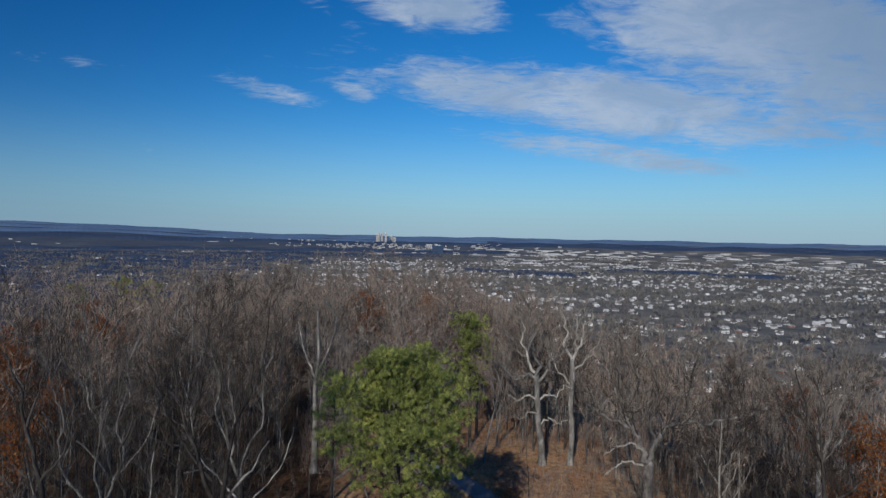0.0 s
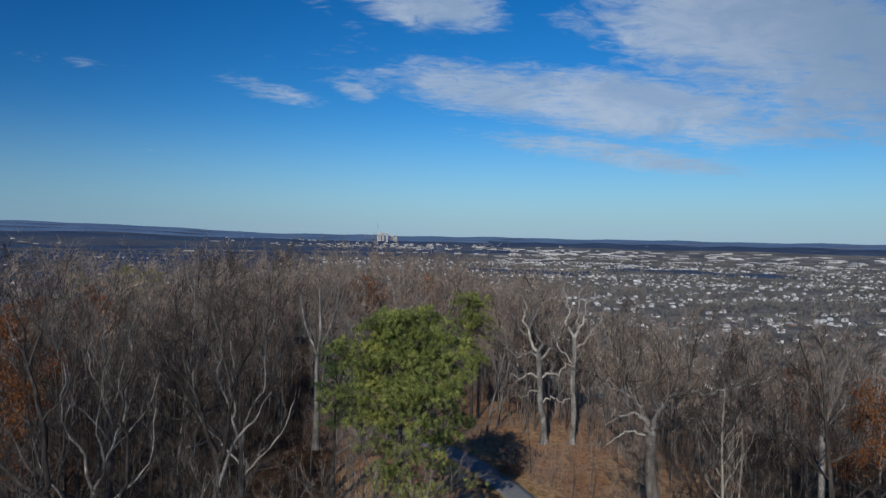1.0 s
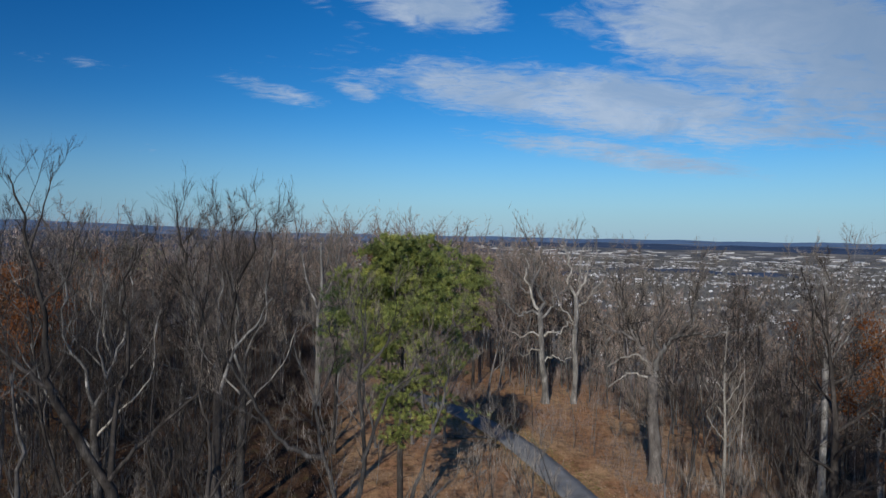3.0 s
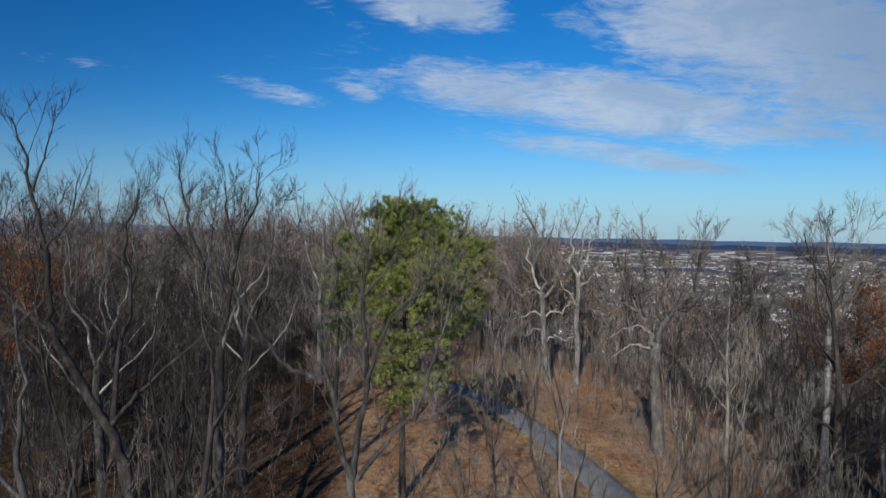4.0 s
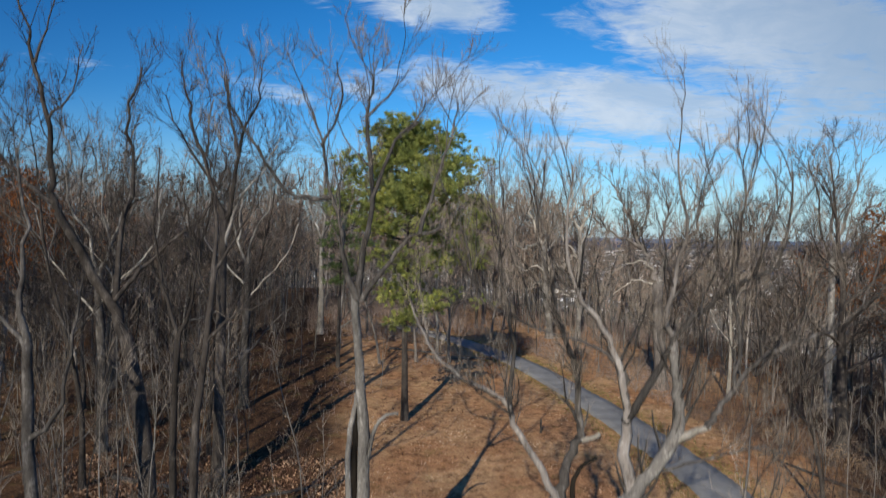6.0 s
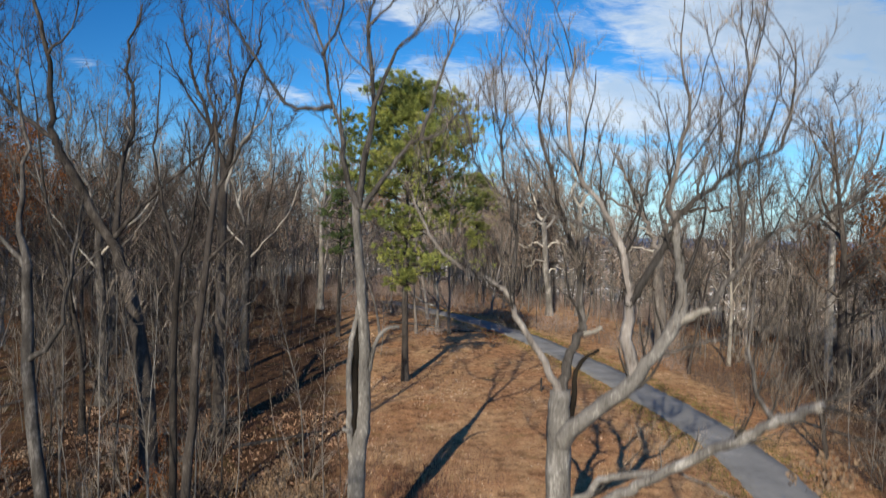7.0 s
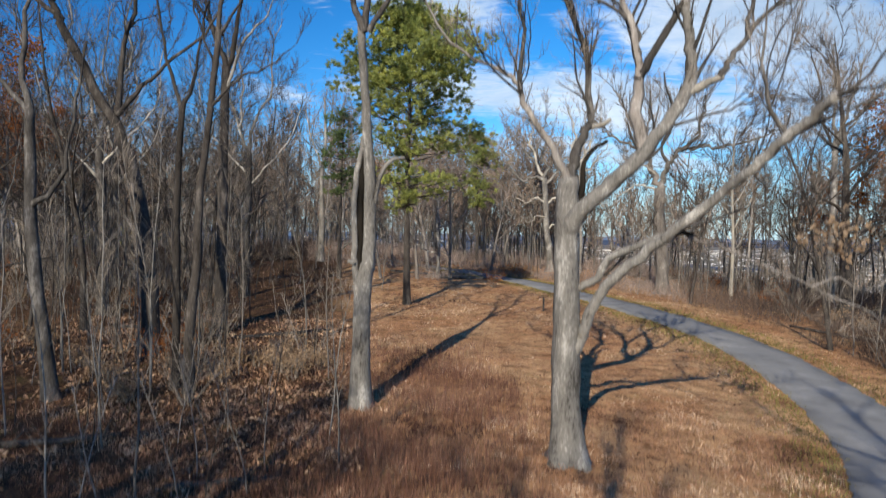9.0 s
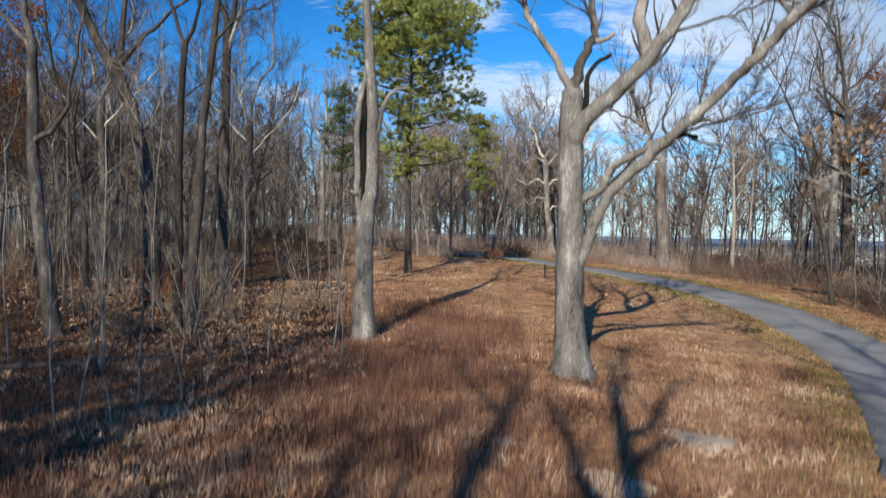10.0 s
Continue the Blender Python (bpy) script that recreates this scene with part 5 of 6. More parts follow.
def plant_understorey():
    rng = random.Random(9)
    saps = [sapling(200 + k, h, b) for k, (h, b) in enumerate(((3.2, BARK), (5.0, BARK_PALE), (7.0, BARK), (9.5, BARK_PALE), (4.0, BARK_DARK), (11.0, BARK_DARK)))]
    placed, tries = 0, 0
    used = [False] * len(saps)
    while placed < 235 and tries < 9000:
        tries += 1
        if placed < 50:
            x, y = rng.uniform(-17, -1.5), rng.uniform(9.5, 32)
        elif placed < 200:
            x, y = rng.uniform(-45, 30), rng.uniform(18, 72)
        else:
            x, y = rng.uniform(14, 55), rng.uniform(22, 70)
        k = rng.randrange(len(saps))
        if k in (3, 5) and y < 18:
            k = 0
        if abs(x) > y * 0.76 + 3 or path_distance(x, y) < 2.6 or taken(x, y, 0.8) or open_slope(x, y) and rng.random() < 0.7:
            continue
        if clearing(x, y) and not (placed < 50 and x < 0.117 * (y - 9.5) * -1 - 1.6):
            continue
        m = pose(x, y, gz(x, y), 0, 0, rng.uniform(0, 360))
        if not used[k]:
            used[k] = True
            saps[k].matrix_basis = m
            tagged(saps[k], "thin bare sapling rising from leaf litter", "sapling", "saplings of the woods")
        else:
            copy_thing(saps[k], m)
        placed += 1
    poles = [sapling(210 + k, h, b, 2.2) for k, (h, b) in enumerate(((5.5, BARK_DARK), (7.0, BARK_BROWN), (8.5, BARK_DARK), (6.0, BARK_BROWN)))]
    first, placed = [True] * 4, 0
    while placed < 70:
        y = rng.uniform(24, 66)
        x = rng.uniform(-0.72 * y - 2, -0.16 * y - 4)
        if taken(x, y, 0.9) or clearing(x, y):
            continue
        k = rng.randrange(4)
        m = pose(x, y, gz(x, y), 0, 0, rng.uniform(0, 360))
        if first[k]:
            first[k] = False
            poles[k].matrix_basis = m
            tagged(poles[k], "tall thin dark sapling crowded among the woods", "sapling", "saplings of the woods")
        else:
            copy_thing(poles[k], m)
        placed += 1
    dark_sapling = sapling(206, 2.6, BARK_DARK)
    dark_sapling.location = (-4.3, 10.8, gz(-4.3, 10.8))
    tagged(dark_sapling, "short dark sapling standing in dry grass", "sapling", "saplings of the woods")
    kinds = [shrub(300, 0.9, TAN, 5), shrub(301, 1.2, TAN, 4), shrub(302, 1.6, RUST, 4), shrub(303, 2.0, TAN, 0), shrub(304, 2.8, TAN, 0)]
    labels = ["low bush holding pale tan dead leaves"] * 2 + ["low bush holding rust-brown leaves"] + ["bare twiggy bush in the undergrowth"] * 2
    places = [(-8.5, 24.2, 0), (-9.3, 26.5, 1), (-7.2, 27.5, 1), (-5.4, 25.8, 0), (-13.0, 24.0, 1), (-15.2, 26.0, 0), (-11.2, 22.2, 0), (-6.6, 25.3, 0), (-6.0, 24.4, 1), (-7.8, 26.2, 0), (-10.6, 25.0, 0), (-11.8, 26.4, 2), (-12.3, 29.5, 2), (23.5, 38.5, 1), (24.4, 37.2, 0), (7.0, 69, 2), (8.2, 70, 2), (4.4, 58.5, 2)]
    for _ in range(135):
        for _ in range(30):
            x, y = rng.uniform(-48, 48), rng.uniform(20, 78)
            if not clearing(x, y) and abs(x) < y * 0.76 + 3 and path_distance(x, y) > 3 and not open_slope(x, y):
                break
        places.append((x, y, rng.choice((3, 3, 4, 4, 4, 2, 0))))
    seen = set()
    for x, y, k in places:
        m = pose(x, y, gz(x, y), 0, 0, rng.uniform(0, 360))
        if k not in seen:
            seen.add(k)
            kinds[k].matrix_basis = m
            tagged(kinds[k], labels[k], "bush", "bushes of the undergrowth")
        else:
            copy_thing(kinds[k], m)


plant_understorey()


# ---- grass and fallen leaves ----
BARE = ((4.4, 11.1, 0.8), (2.3, 8.9, 0.75), (0.9, 10.6, 0.4))


def bare_patch(x, y, r, seed):
    """A low, worn hump of pale soil."""
    rng = random.Random(seed)
    v, f, n = [(x, y, gz(x, y) + 0.018)], [], 22
    for k, h in ((0.5, 0.012), (1.0, -0.03)):
        for i in range(n):
            a = 2 * math.pi * i / n
            q = r * k * (1 + 0.25 * math.sin(3 * a + seed) + rng.uniform(-0.12, 0.12))
            px, py = x + q * math.cos(a), y + q * 1.2 * math.sin(a)
            v.append((px, py, gz(px, py) + h))
    f += [(0, 1 + i, 1 + (i + 1) % n) for i in range(n)] + [(1 + i, 1 + n + i, 1 + n + (i + 1) % n, 1 + (i + 1) % n) for i in range(n)]
    tagged(mesh_object("bare_patch", v, f, DIRT, smooth_faces=True), "worn patch of pale bare soil in the grass", "soil", kind="structure")


for k, (x, y, r) in enumerate(BARE):
    bare_patch(x, y, r, 70 + k)


def grass_and_litter():
    rng = np.random.default_rng(5)
    n = 190000
    y = 3.2 + 62 * rng.random(n) ** 2.0
    x = rng.uniform(-1, 1, n) * (y * 0.74 + 2.5)
    keep = np.array([clearing(a, b) for a, b in zip(x, y)]) | (rng.random(n) < 0.12)
    near = np.min(np.hypot(CXY[None, :, 0] - x[:, None], CXY[None, :, 1] - y[:, None])[:, ::3], axis=1) > PATH_HALF + 0.15
    for bx, by, br in BARE:
        keep &= np.hypot(x - bx, (y - by) * 0.8) > br * rng.uniform(0.1, 1.15, n)
    keep &= near & (ripple(x, y, 0.8) + rng.normal(size=n) * 0.5 > -0.5)
    x, y = x[keep], y[keep]
    n = len(x)
    p = np.stack([x, y, ground_z(x, y) - 0.02], axis=1)
    h = rng.uniform(0.05, 0.24, n) * (0.75 + 0.4 * ripple(x, y, 0.5)) * np.where(x > 1.5, 0.7, 1.0)
    d = np.stack([rng.normal(size=n) * 0.65, rng.normal(size=n) * 0.65, np.ones(n)], axis=1)
    s = np.stack([rng.normal(size=n), rng.normal(size=n), np.zeros(n)], axis=1)
    s /= np.linalg.norm(s, axis=1)[:, None] + 1e-9
    w = (0.010 + 0.0007 * y)[:, None]
    tris = np.stack([p - s * w, p + s * w, p + d * h[:, None]], axis=1)
    # sparser turf round about
    q_ = 26000
    qx, qy = rng.uniform(-16, 16, q_), rng.uniform(-16, 3.6, q_)
    away = np.min(np.hypot(CXY[None, ::3, 0] - qx[:, None], CXY[None, ::3, 1] - qy[:, None]), axis=1) > PATH_HALF + 0.15
    qx, qy = qx[away], qy[away]
    q_ = len(qx)
    qp = np.stack([qx, qy, ground_z(qx, qy) - 0.02], axis=1)
    qd = np.stack([rng.normal(size=q_) * 0.4, rng.normal(size=q_) * 0.4, np.ones(q_)], axis=1)
    qs = np.stack([rng.normal(size=q_), rng.normal(size=q_), np.zeros(q_)], axis=1)
    qs /= np.linalg.norm(qs, axis=1)[:, None] + 1e-9
    tris = np.concatenate([tris, np.stack([qp - qs * 0.014, qp + qs * 0.014, qp + qd * rng.uniform(0.08, 0.34, (q_, 1))], axis=1)])
    # taller tussocks
    m_ = 75000
    ty = 4.5 + 17 * rng.random(m_) ** 1.3
    tx = rng.uniform(-0.75, 0.75, m_) * (ty + 1)
    ok = (np.min(np.hypot(CXY[None, ::3, 0] - tx[:, None], CXY[None, ::3, 1] - ty[:, None]), axis=1) > PATH_HALF + 0.7)
    ok &= ripple(tx, ty, 1.3) + 0.7 * ripple(tx + 9, ty + 4, 3.1) + rng.normal(size=m_) * 0.3 > 0.12
    for bx, by, br in BARE:
        ok &= np.hypot(tx - bx, (ty - by) * 0.8) > br * rng.uniform(0.4, 1.2, len(tx))
    tx, ty = tx[ok], ty[ok]
    m_ = len(tx)
    tp = np.stack([tx, ty, ground_z(tx, ty) - 0.02], axis=1)
    td = np.stack([rng.normal(size=m_) * 0.6, rng.normal(size=m_) * 0.6, np.ones(m_)], axis=1)
    ts = np.stack([rng.normal(size=m_), rng.normal(size=m_) * 0.4, np.zeros(m_)], axis=1)
    ts /= np.linalg.norm(ts, axis=1)[:, None] + 1e-9
    th = rng.uniform(0.10, 0.28, m_) * (1 + 0.35 * ripple(tx, ty, 0.9))
    tris = np.concatenate([tris, np.stack([tp - ts * 0.012, tp + ts * 0.012, tp + td * th[:, None]], axis=1)])
    tagged(soup("grass", tris, STRAW), "dry straw-coloured winter grass", "grass", kind="stuff")
    n = 22000
    k = rng.integers(0, len(CENTRE), n)
    side = rng.choice((-1, 1), n) * (PATH_HALF + 0.05 + np.abs(rng.normal(size=n)) * 0.8)
    cs = np.array([(q.x, q.y, s.x, s.y) for q, s in CENTRE])[k]
    x, y = cs[:, 0] + cs[:, 2] * side + rng.normal(size=n) * 0.2, cs[:, 1] + cs[:, 3] * side + rng.normal(size=n) * 0.2
    p = np.stack([x, y, ground_z(x, y) - 0.02], axis=1)
    d = np.stack([rng.normal(size=n) * 0.5, rng.normal(size=n) * 0.5, np.ones(n)], axis=1)
    s = np.stack([rng.normal(size=n), rng.normal(size=n), np.zeros(n)], axis=1)
    s /= np.linalg.norm(s, axis=1)[:, None] + 1e-9
    w = (0.010 + 0.0006 * np.clip(y, 0, 80))[:, None]
    tris = np.stack([p - s * w, p + s * w, p + d * rng.uniform(0.05, 0.16, (n, 1))], axis=1)
    tagged(soup("verge_grass", tris, OLIVE_GRASS), "short olive-green grass along the path", "grass", kind="stuff")
    n = 22000
    y = 7 + 30 * rng.random(n) ** 1.3
    x = rng.uniform(-1, 1, n) * (y * 0.74)
    ok = (ripple(x, y, 0.45) + rng.normal(size=n) * 0.3 > 0.1) & (x < 3.5 - 0.02 * y)
    # the thick bed between the hollow tree and the oak
    # dark stalks set dense here also stand in for a tree's shade
    bx, by = rng.normal(-0.6, 2.1, 22000), rng.normal(18.5, 5.5, 22000)
    bed = (bx < 2.3 + 0.05 * (by - 16)) & (by > 8) & (ripple(bx, by, 0.9) + 0.6 * ripple(bx + 5, by, 2.3) + rng.normal(size=22000) * 0.4 > 0.15)
    x, y = np.concatenate([x[ok], bx[bed]]), np.concatenate([y[ok], by[bed]])
    n = len(x)
    p = np.stack([x, y, ground_z(x, y) - 0.02], axis=1)
    d = np.stack([rng.normal(size=n) * 0.22, rng.normal(size=n) * 0.22, np.ones(n)], axis=1)
    s = np.stack([np.ones(n), rng.normal(size=n) * 0.5, np.zeros(n)], axis=1)
    tris = np.stack([p - s * 0.008, p + s * 0.008, p + d * rng.uniform(0.15, 0.6, (n, 1)) * (1 + 0.5 * (rng.random((n, 1)) > 0.9))], axis=1)
    tagged(soup("weeds", tris, WEED), "thin red-brown dead weed stalks", "weeds", kind="stuff")
    n = 190000
    y = 9 + 105 * rng.random(n) ** 0.8
    x = rng.uniform(-1, 1, n) * (y * 0.76 + 2)
    ok = (ripple(x, y, 0.3) + 0.6 * ripple(x + 40, y, 0.11) + rng.normal(size=n) * 0.35 > np.where(x < 2, np.where(y < 20, 9.0, np.where(y < 72, 0.35, -0.55)), np.where(x - 0.35 * y > 9, -0.5, 0.0)))
    ok &= ~np.array([clearing(a, b) or open_slope(a, b) and (a * 7.3 + b * 3.1) % 1 < 0.85 for a, b in zip(x, y)]) & (np.min(np.hypot(CXY[None, ::4, 0] - x[:, None], CXY[None, ::4, 1] - y[:, None]), axis=1) > 2.8)
    x, y = x[ok], y[ok]
    n = len(x)
    p = np.stack([x, y, ground_z(x, y) + rng.uniform(-0.02, 0.5, n)], axis=1)
    d = np.stack([rng.normal(size=n) * 0.45, rng.normal(size=n) * 0.45, np.ones(n)], axis=1)
    s = np.stack([np.ones(n), rng.normal(size=n) * 0.4, np.zeros(n)], axis=1)
    w = (0.006 + 0.00012 * y)[:, None]
    tris = np.stack([p - s * w, p + s * w, p + d * (rng.uniform(0.5, 1.9, n) * np.where(y > 74, 1.2, np.where(x > 15, 0.65, 0.5)))[:, None]], axis=1)
    # both flanks take the darkened copy: their shade is put into the stems
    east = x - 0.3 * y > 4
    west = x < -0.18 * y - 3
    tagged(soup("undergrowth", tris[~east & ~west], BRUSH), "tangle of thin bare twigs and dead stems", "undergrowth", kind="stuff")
    tagged(soup("thicket", tris[west], BRUSH_SHADED), "shade-darkened thicket of dead stems under the trees", "undergrowth", kind="stuff")
    tagged(soup("brambles", tris[east], BRUSH_SHADED), "shade-darkened tangle of dead stems beyond the path", "brambles", kind="stuff")
    n = 26000
    y = 3.2 + 66 * rng.random(n) ** 1.8
    x = rng.uniform(-1, 1, n) * (y * 0.74 + 2.5)
    c = np.stack([x, y, ground_z(x, y) + 0.02 + rng.random(n) * 0.05], axis=1)
    near = np.min(np.hypot(CXY[None, :, 0] - x[:, None], CXY[None, :, 1] - y[:, None])[:, ::3], axis=1)
    c = c[(near > PATH_HALF + 0.05) | (rng.random(n) < 0.03)]
    # deeper drifts of leaves under the trees on the shaded side
    n = 16000
    y = rng.uniform(15, 38, n)
    x = -0.17 * y + 0.5 - 16 * rng.random(n) ** 1.2
    drift = ripple(x, y, 0.7) + 0.6 * ripple(x + 9, y, 1.9) + rng.normal(size=n) * 0.4 > -0.1
    x, y = x[drift], y[drift]
    drifts = np.stack([x, y, ground_z(x, y) + 0.03 + rng.random(len(x)) * 0.06], axis=1)
    tagged(soup("leaf_drift", leaf_quads(drifts, rng, 0.085, 1, 0.02), DRIFT), "drifts of tan and brown oak leaves under the trees", "leaves", kind="stuff")
    tagged(soup("fallen_leaves", leaf_quads(c, rng, 0.042, 1, 0.01), LITTER), "brown oak leaves strewn over the ground", "leaves", kind="stuff")


grass_and_litter()


def fallen_log(x, y, turn, length, r, seed):
    rng = random.Random(seed)
    d = Vector((math.cos(radians(turn)), math.sin(radians(turn)), 0))
    w = Wood()
    pts = []
    for i in range(8):
        q = Vector((x, y, 0)) + d * (length * (i / 7 - 0.5)) + Vector((rng.uniform(-0.06, 0.06), rng.uniform(-0.06, 0.06), 0))
        q.z = gz(q.x, q.y) + r * 0.7
        pts.append(q)
    w.tube(pts, taper(r, r * 0.55, 7), 9, 0.2)
    w.f.append(tuple(range(8, -1, -1)))
    for _ in range(3):
        q, e = along(pts, rng.uniform(0.4, 0.95))
        w.spike(q, (turned(e, 0.8, rng) + Vector((0, 0, 0.4))).normalized(), rng.uniform(0.5, 1.2), r * 0.35)
    tagged(w.object("fallen_log", BARK_BROWN), "weathered grey log lying in leaf litter", "log")


for k, (x, y, turn, ln, r) in enumerate(((-12.5, 18.5, 4, 5.5, 0.14), (-5.2, 14.6, 8, 2.6, 0.09), (-8.5, 33, 30, 5, 0.13), (1.5, 66, 5, 7, 0.2), (-3, 68, -8, 6, 0.16), (22.5, 36, 120, 6, 0.13), (-16, 34, -20, 5, 0.15))):
    fallen_log(x, y, turn, ln, r, 400 + k)


def marker_post(x, y):
    w = Wood()
    z = gz(x, y)
    w.tube([Vector((x, y, z - 0.1)), Vector((x, y, z + 0.9)), Vector((x, y, z + 0.96))], (0.07, 0.07, 0.045), 8)
    tagged(w.object("post", BARK_DARK), "short dark wooden post in the grass", "post")


marker_post(6.7, 43.5)


# ---- the plain: suburbs, works and the city ----
ROOF = material("shingle_roof", ((0.12, 0.12, 0.125), (0.26, 0.26, 0.26), (0.55, 0.55, 0.54)), 0.4, fine=3, random_tone=0.5, bump=0.2)
ROOF_FAR = material("roofs", ((0.18, 0.18, 0.185), (0.80, 0.80, 0.80)), 0.02, fine=0.3, random_tone=0.6, bump=0, island=True)
SIDING = material("pale_siding", ((0.62, 0.615, 0.60), (0.85, 0.845, 0.83)), 0.5, fine=4, random_tone=0.25, bump=0.1)
BRICK = material("brick_wall", ((0.22, 0.11, 0.08), (0.34, 0.19, 0.14)), 1.0, fine=8, random_tone=0.3, bump=0.1)
WHITE = material("white_metal_roof", ((0.62, 0.63, 0.64), (0.80, 0.80, 0.80)), 0.02, fine=0.2, random_tone=0.25, bump=0)
CONCRETE = material("pale_concrete", ((0.42, 0.41, 0.39), (0.60, 0.58, 0.54)), 0.03, fine=0.3, random_tone=0.2, bump=0)
GLASS = material("dark_glazing", ((0.03, 0.04, 0.05), (0.07, 0.08, 0.10)), 0.2, fine=2, random_tone=0.2, bump=0, rough=0.15, gloss=0.5)
BLUE_GLASS = material("blue_glazing", ((0.03, 0.06, 0.13), (0.05, 0.09, 0.18)), 0.05, fine=0.4, random_tone=0.1, bump=0, rough=0.2, gloss=0.5)
FAR_TREES = material("suburb_trees", ((0.075, 0.075, 0.074), (0.15, 0.146, 0.138), (0.27, 0.25, 0.22)), 0.01, fine=0.06, random_tone=0.0, bump=0, world=True)
# haze put into the colour: ridges and far forest are tinted blue
FAR_RIDGE = material("haze_blue_ridge", ((0.085, 0.145, 0.25), (0.11, 0.18, 0.29)), 0.003, fine=0.02, random_tone=0.0, bump=0)
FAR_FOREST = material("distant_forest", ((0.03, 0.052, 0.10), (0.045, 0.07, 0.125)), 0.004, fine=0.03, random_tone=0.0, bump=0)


def boxes(name, items, mat, parent=None):
    """Boxes as one mesh: (x0, y0, z0, x1, y1, z1)."""
    v, f = [], []
    for x0, y0, z0, x1, y1, z1 in items:
        s = len(v)
        v += [(x0, y0, z0), (x1, y0, z0), (x1, y1, z0), (x0, y1, z0), (x0, y0, z1), (x1, y0, z1), (x1, y1, z1), (x0, y1, z1)]
        f += [(s, s + 3, s + 2, s + 1), (s + 4, s + 5, s + 6, s + 7), (s, s + 1, s + 5, s + 4), (s + 1, s + 2, s + 6, s + 5), (s + 2, s + 3, s + 7, s + 6), (s + 3, s, s + 4, s + 7)]
    return mesh_object(name, v, f, mat, parent)


def gable(v, f, m, lx, ly, h, rise, eave=0.4):
    """Adds a pitched roof with thickness to lists of vertices and faces."""
    s = len(v)
    x, y = lx / 2 + eave, ly / 2 + eave
    pts = [(-x, -y, h - 0.15), (x, -y, h - 0.15), (x, y, h - 0.15), (-x, y, h - 0.15), (-x, 0, h + rise), (x, 0, h + rise)]
    v += [tuple(m @ Vector(p)) for p in pts]
    f += [(s, s + 1, s + 5, s + 4), (s + 2, s + 3, s + 4, s + 5), (s, s + 4, s + 3), (s + 1, s + 2, s + 5), (s, s + 3, s + 2, s + 1)]


def house(lx, ly, h, rise, wall):
    root = new("house")
    boxes("wall", [(-lx / 2, -ly / 2, -1.5, lx / 2, ly / 2, h)], wall, root)
    v, f = [], []
    gable(v, f, Matrix.Identity(4), lx, ly, h, rise)
    roof = mesh_object("roof", v, f, ROOF, root)
    boxes("chimney", [(lx * 0.2, -0.4, h + rise * 0.4, lx * 0.2 + 0.7, 0.4, h + rise + 0.8)], BRICK, roof)
    for sx in (-0.28, 0.22):
        boxes("window", [(lx * sx - 0.7, -ly / 2 - 0.05, 1.0, lx * sx + 0.7, -ly / 2 + 0.1, 2.3)], GLASS, root)
    boxes("door", [(-0.2, -ly / 2 - 0.04, 0, 0.75, -ly / 2 + 0.1, 2.05)], BARK_DARK, root)
    return root


def suburb():
    rng = random.Random(21)
    protos = [house(8.5, 6, 2.5, 1.9, SIDING), house(7.5, 6, 2.5, 2.0, BRICK), house(9.5, 6.5, 2.5, 1.8, SIDING), house(7, 6, 4.2, 1.9, SIDING)]
    labels = ("small white-sided house with a grey gable roof", "small brick house with a grey gable roof", "long pale house with a grey gable roof", "two-storey pale house with a grey gable roof")
    used, singles = [False] * 4, 0
    rv, rf, walls = [], [], []
    turn = 24.0
    ct, st = math.cos(radians(turn)), math.sin(radians(turn))
    spots = []
    for row in range(-50, 70):
        for col in range(-190, 190):
            u, w = col * 17.0 + rng.uniform(-2.5, 2.5), row * 62.0 + rng.choice((-14, 14)) + rng.uniform(-2, 2)
            x, y = u * ct - w * st + 40 * math.sin(u * 0.006), u * st + w * ct + 300 + 45 * math.sin(u * 0.004 + row)
            r, az = math.hypot(x, y), math.degrees(math.atan2(x, y))
            if rng.random() > (0.66 if az > -12 else 0.16) or y < 0 or not 560 < r < 3000 or abs(az) > 37:
                continue
            x, y = x + rng.gauss(0, 9), y + rng.gauss(0, 9)
            if ripple(x, y, 0.009) < -0.4:
                continue
            spots.append((r, x, y))
    spots.sort()
    for r, x, y in spots:
        k = rng.randrange(4)
        a = turn + rng.choice((0, 0, 90, 180)) + rng.uniform(-4, 4)
        z = gz(x, y)
        if singles < 260:
            singles += 1
            if not used[k]:
                used[k] = True
                protos[k].matrix_basis = pose(x, y, z, 0, 0, a)
                tagged(protos[k], labels[k], "house", "houses of the suburb")
            else:
                copy_thing(protos[k], pose(x, y, z, 0, 0, a))
        else:
            lx, ly, h = rng.uniform(6.5, 11), rng.uniform(5.5, 7.5), rng.choice((2.5, 2.6, 2.8, 4.2))
            m = pose(x, y, z, 0, 0, a)
            gable(rv, rf, m, lx, ly, h, 2.4)
            walls.append((m, lx, ly, h))
    wv, wf = [], []
    for m, lx, ly, h in walls:
        s = len(wv)
        wv += [tuple(m @ Vector((sx * lx / 2, sy * ly / 2, zz))) for zz in (-1.5, h) for sx, sy in ((-1, -1), (1, -1), (1, 1), (-1, 1))]
        wf += [(s + i, s + (i + 1) % 4, s + 4 + (i + 1) % 4, s + 4 + i) for i in range(4)]
    root = new("far_houses")
    mesh_object("wall_mass", wv, wf, SIDING, root)
    mesh_object("roof_mass", rv, rf, ROOF_FAR, root)
    tagged(root, "countless small pale houses of a distant suburb", "houses", kind="stuff")


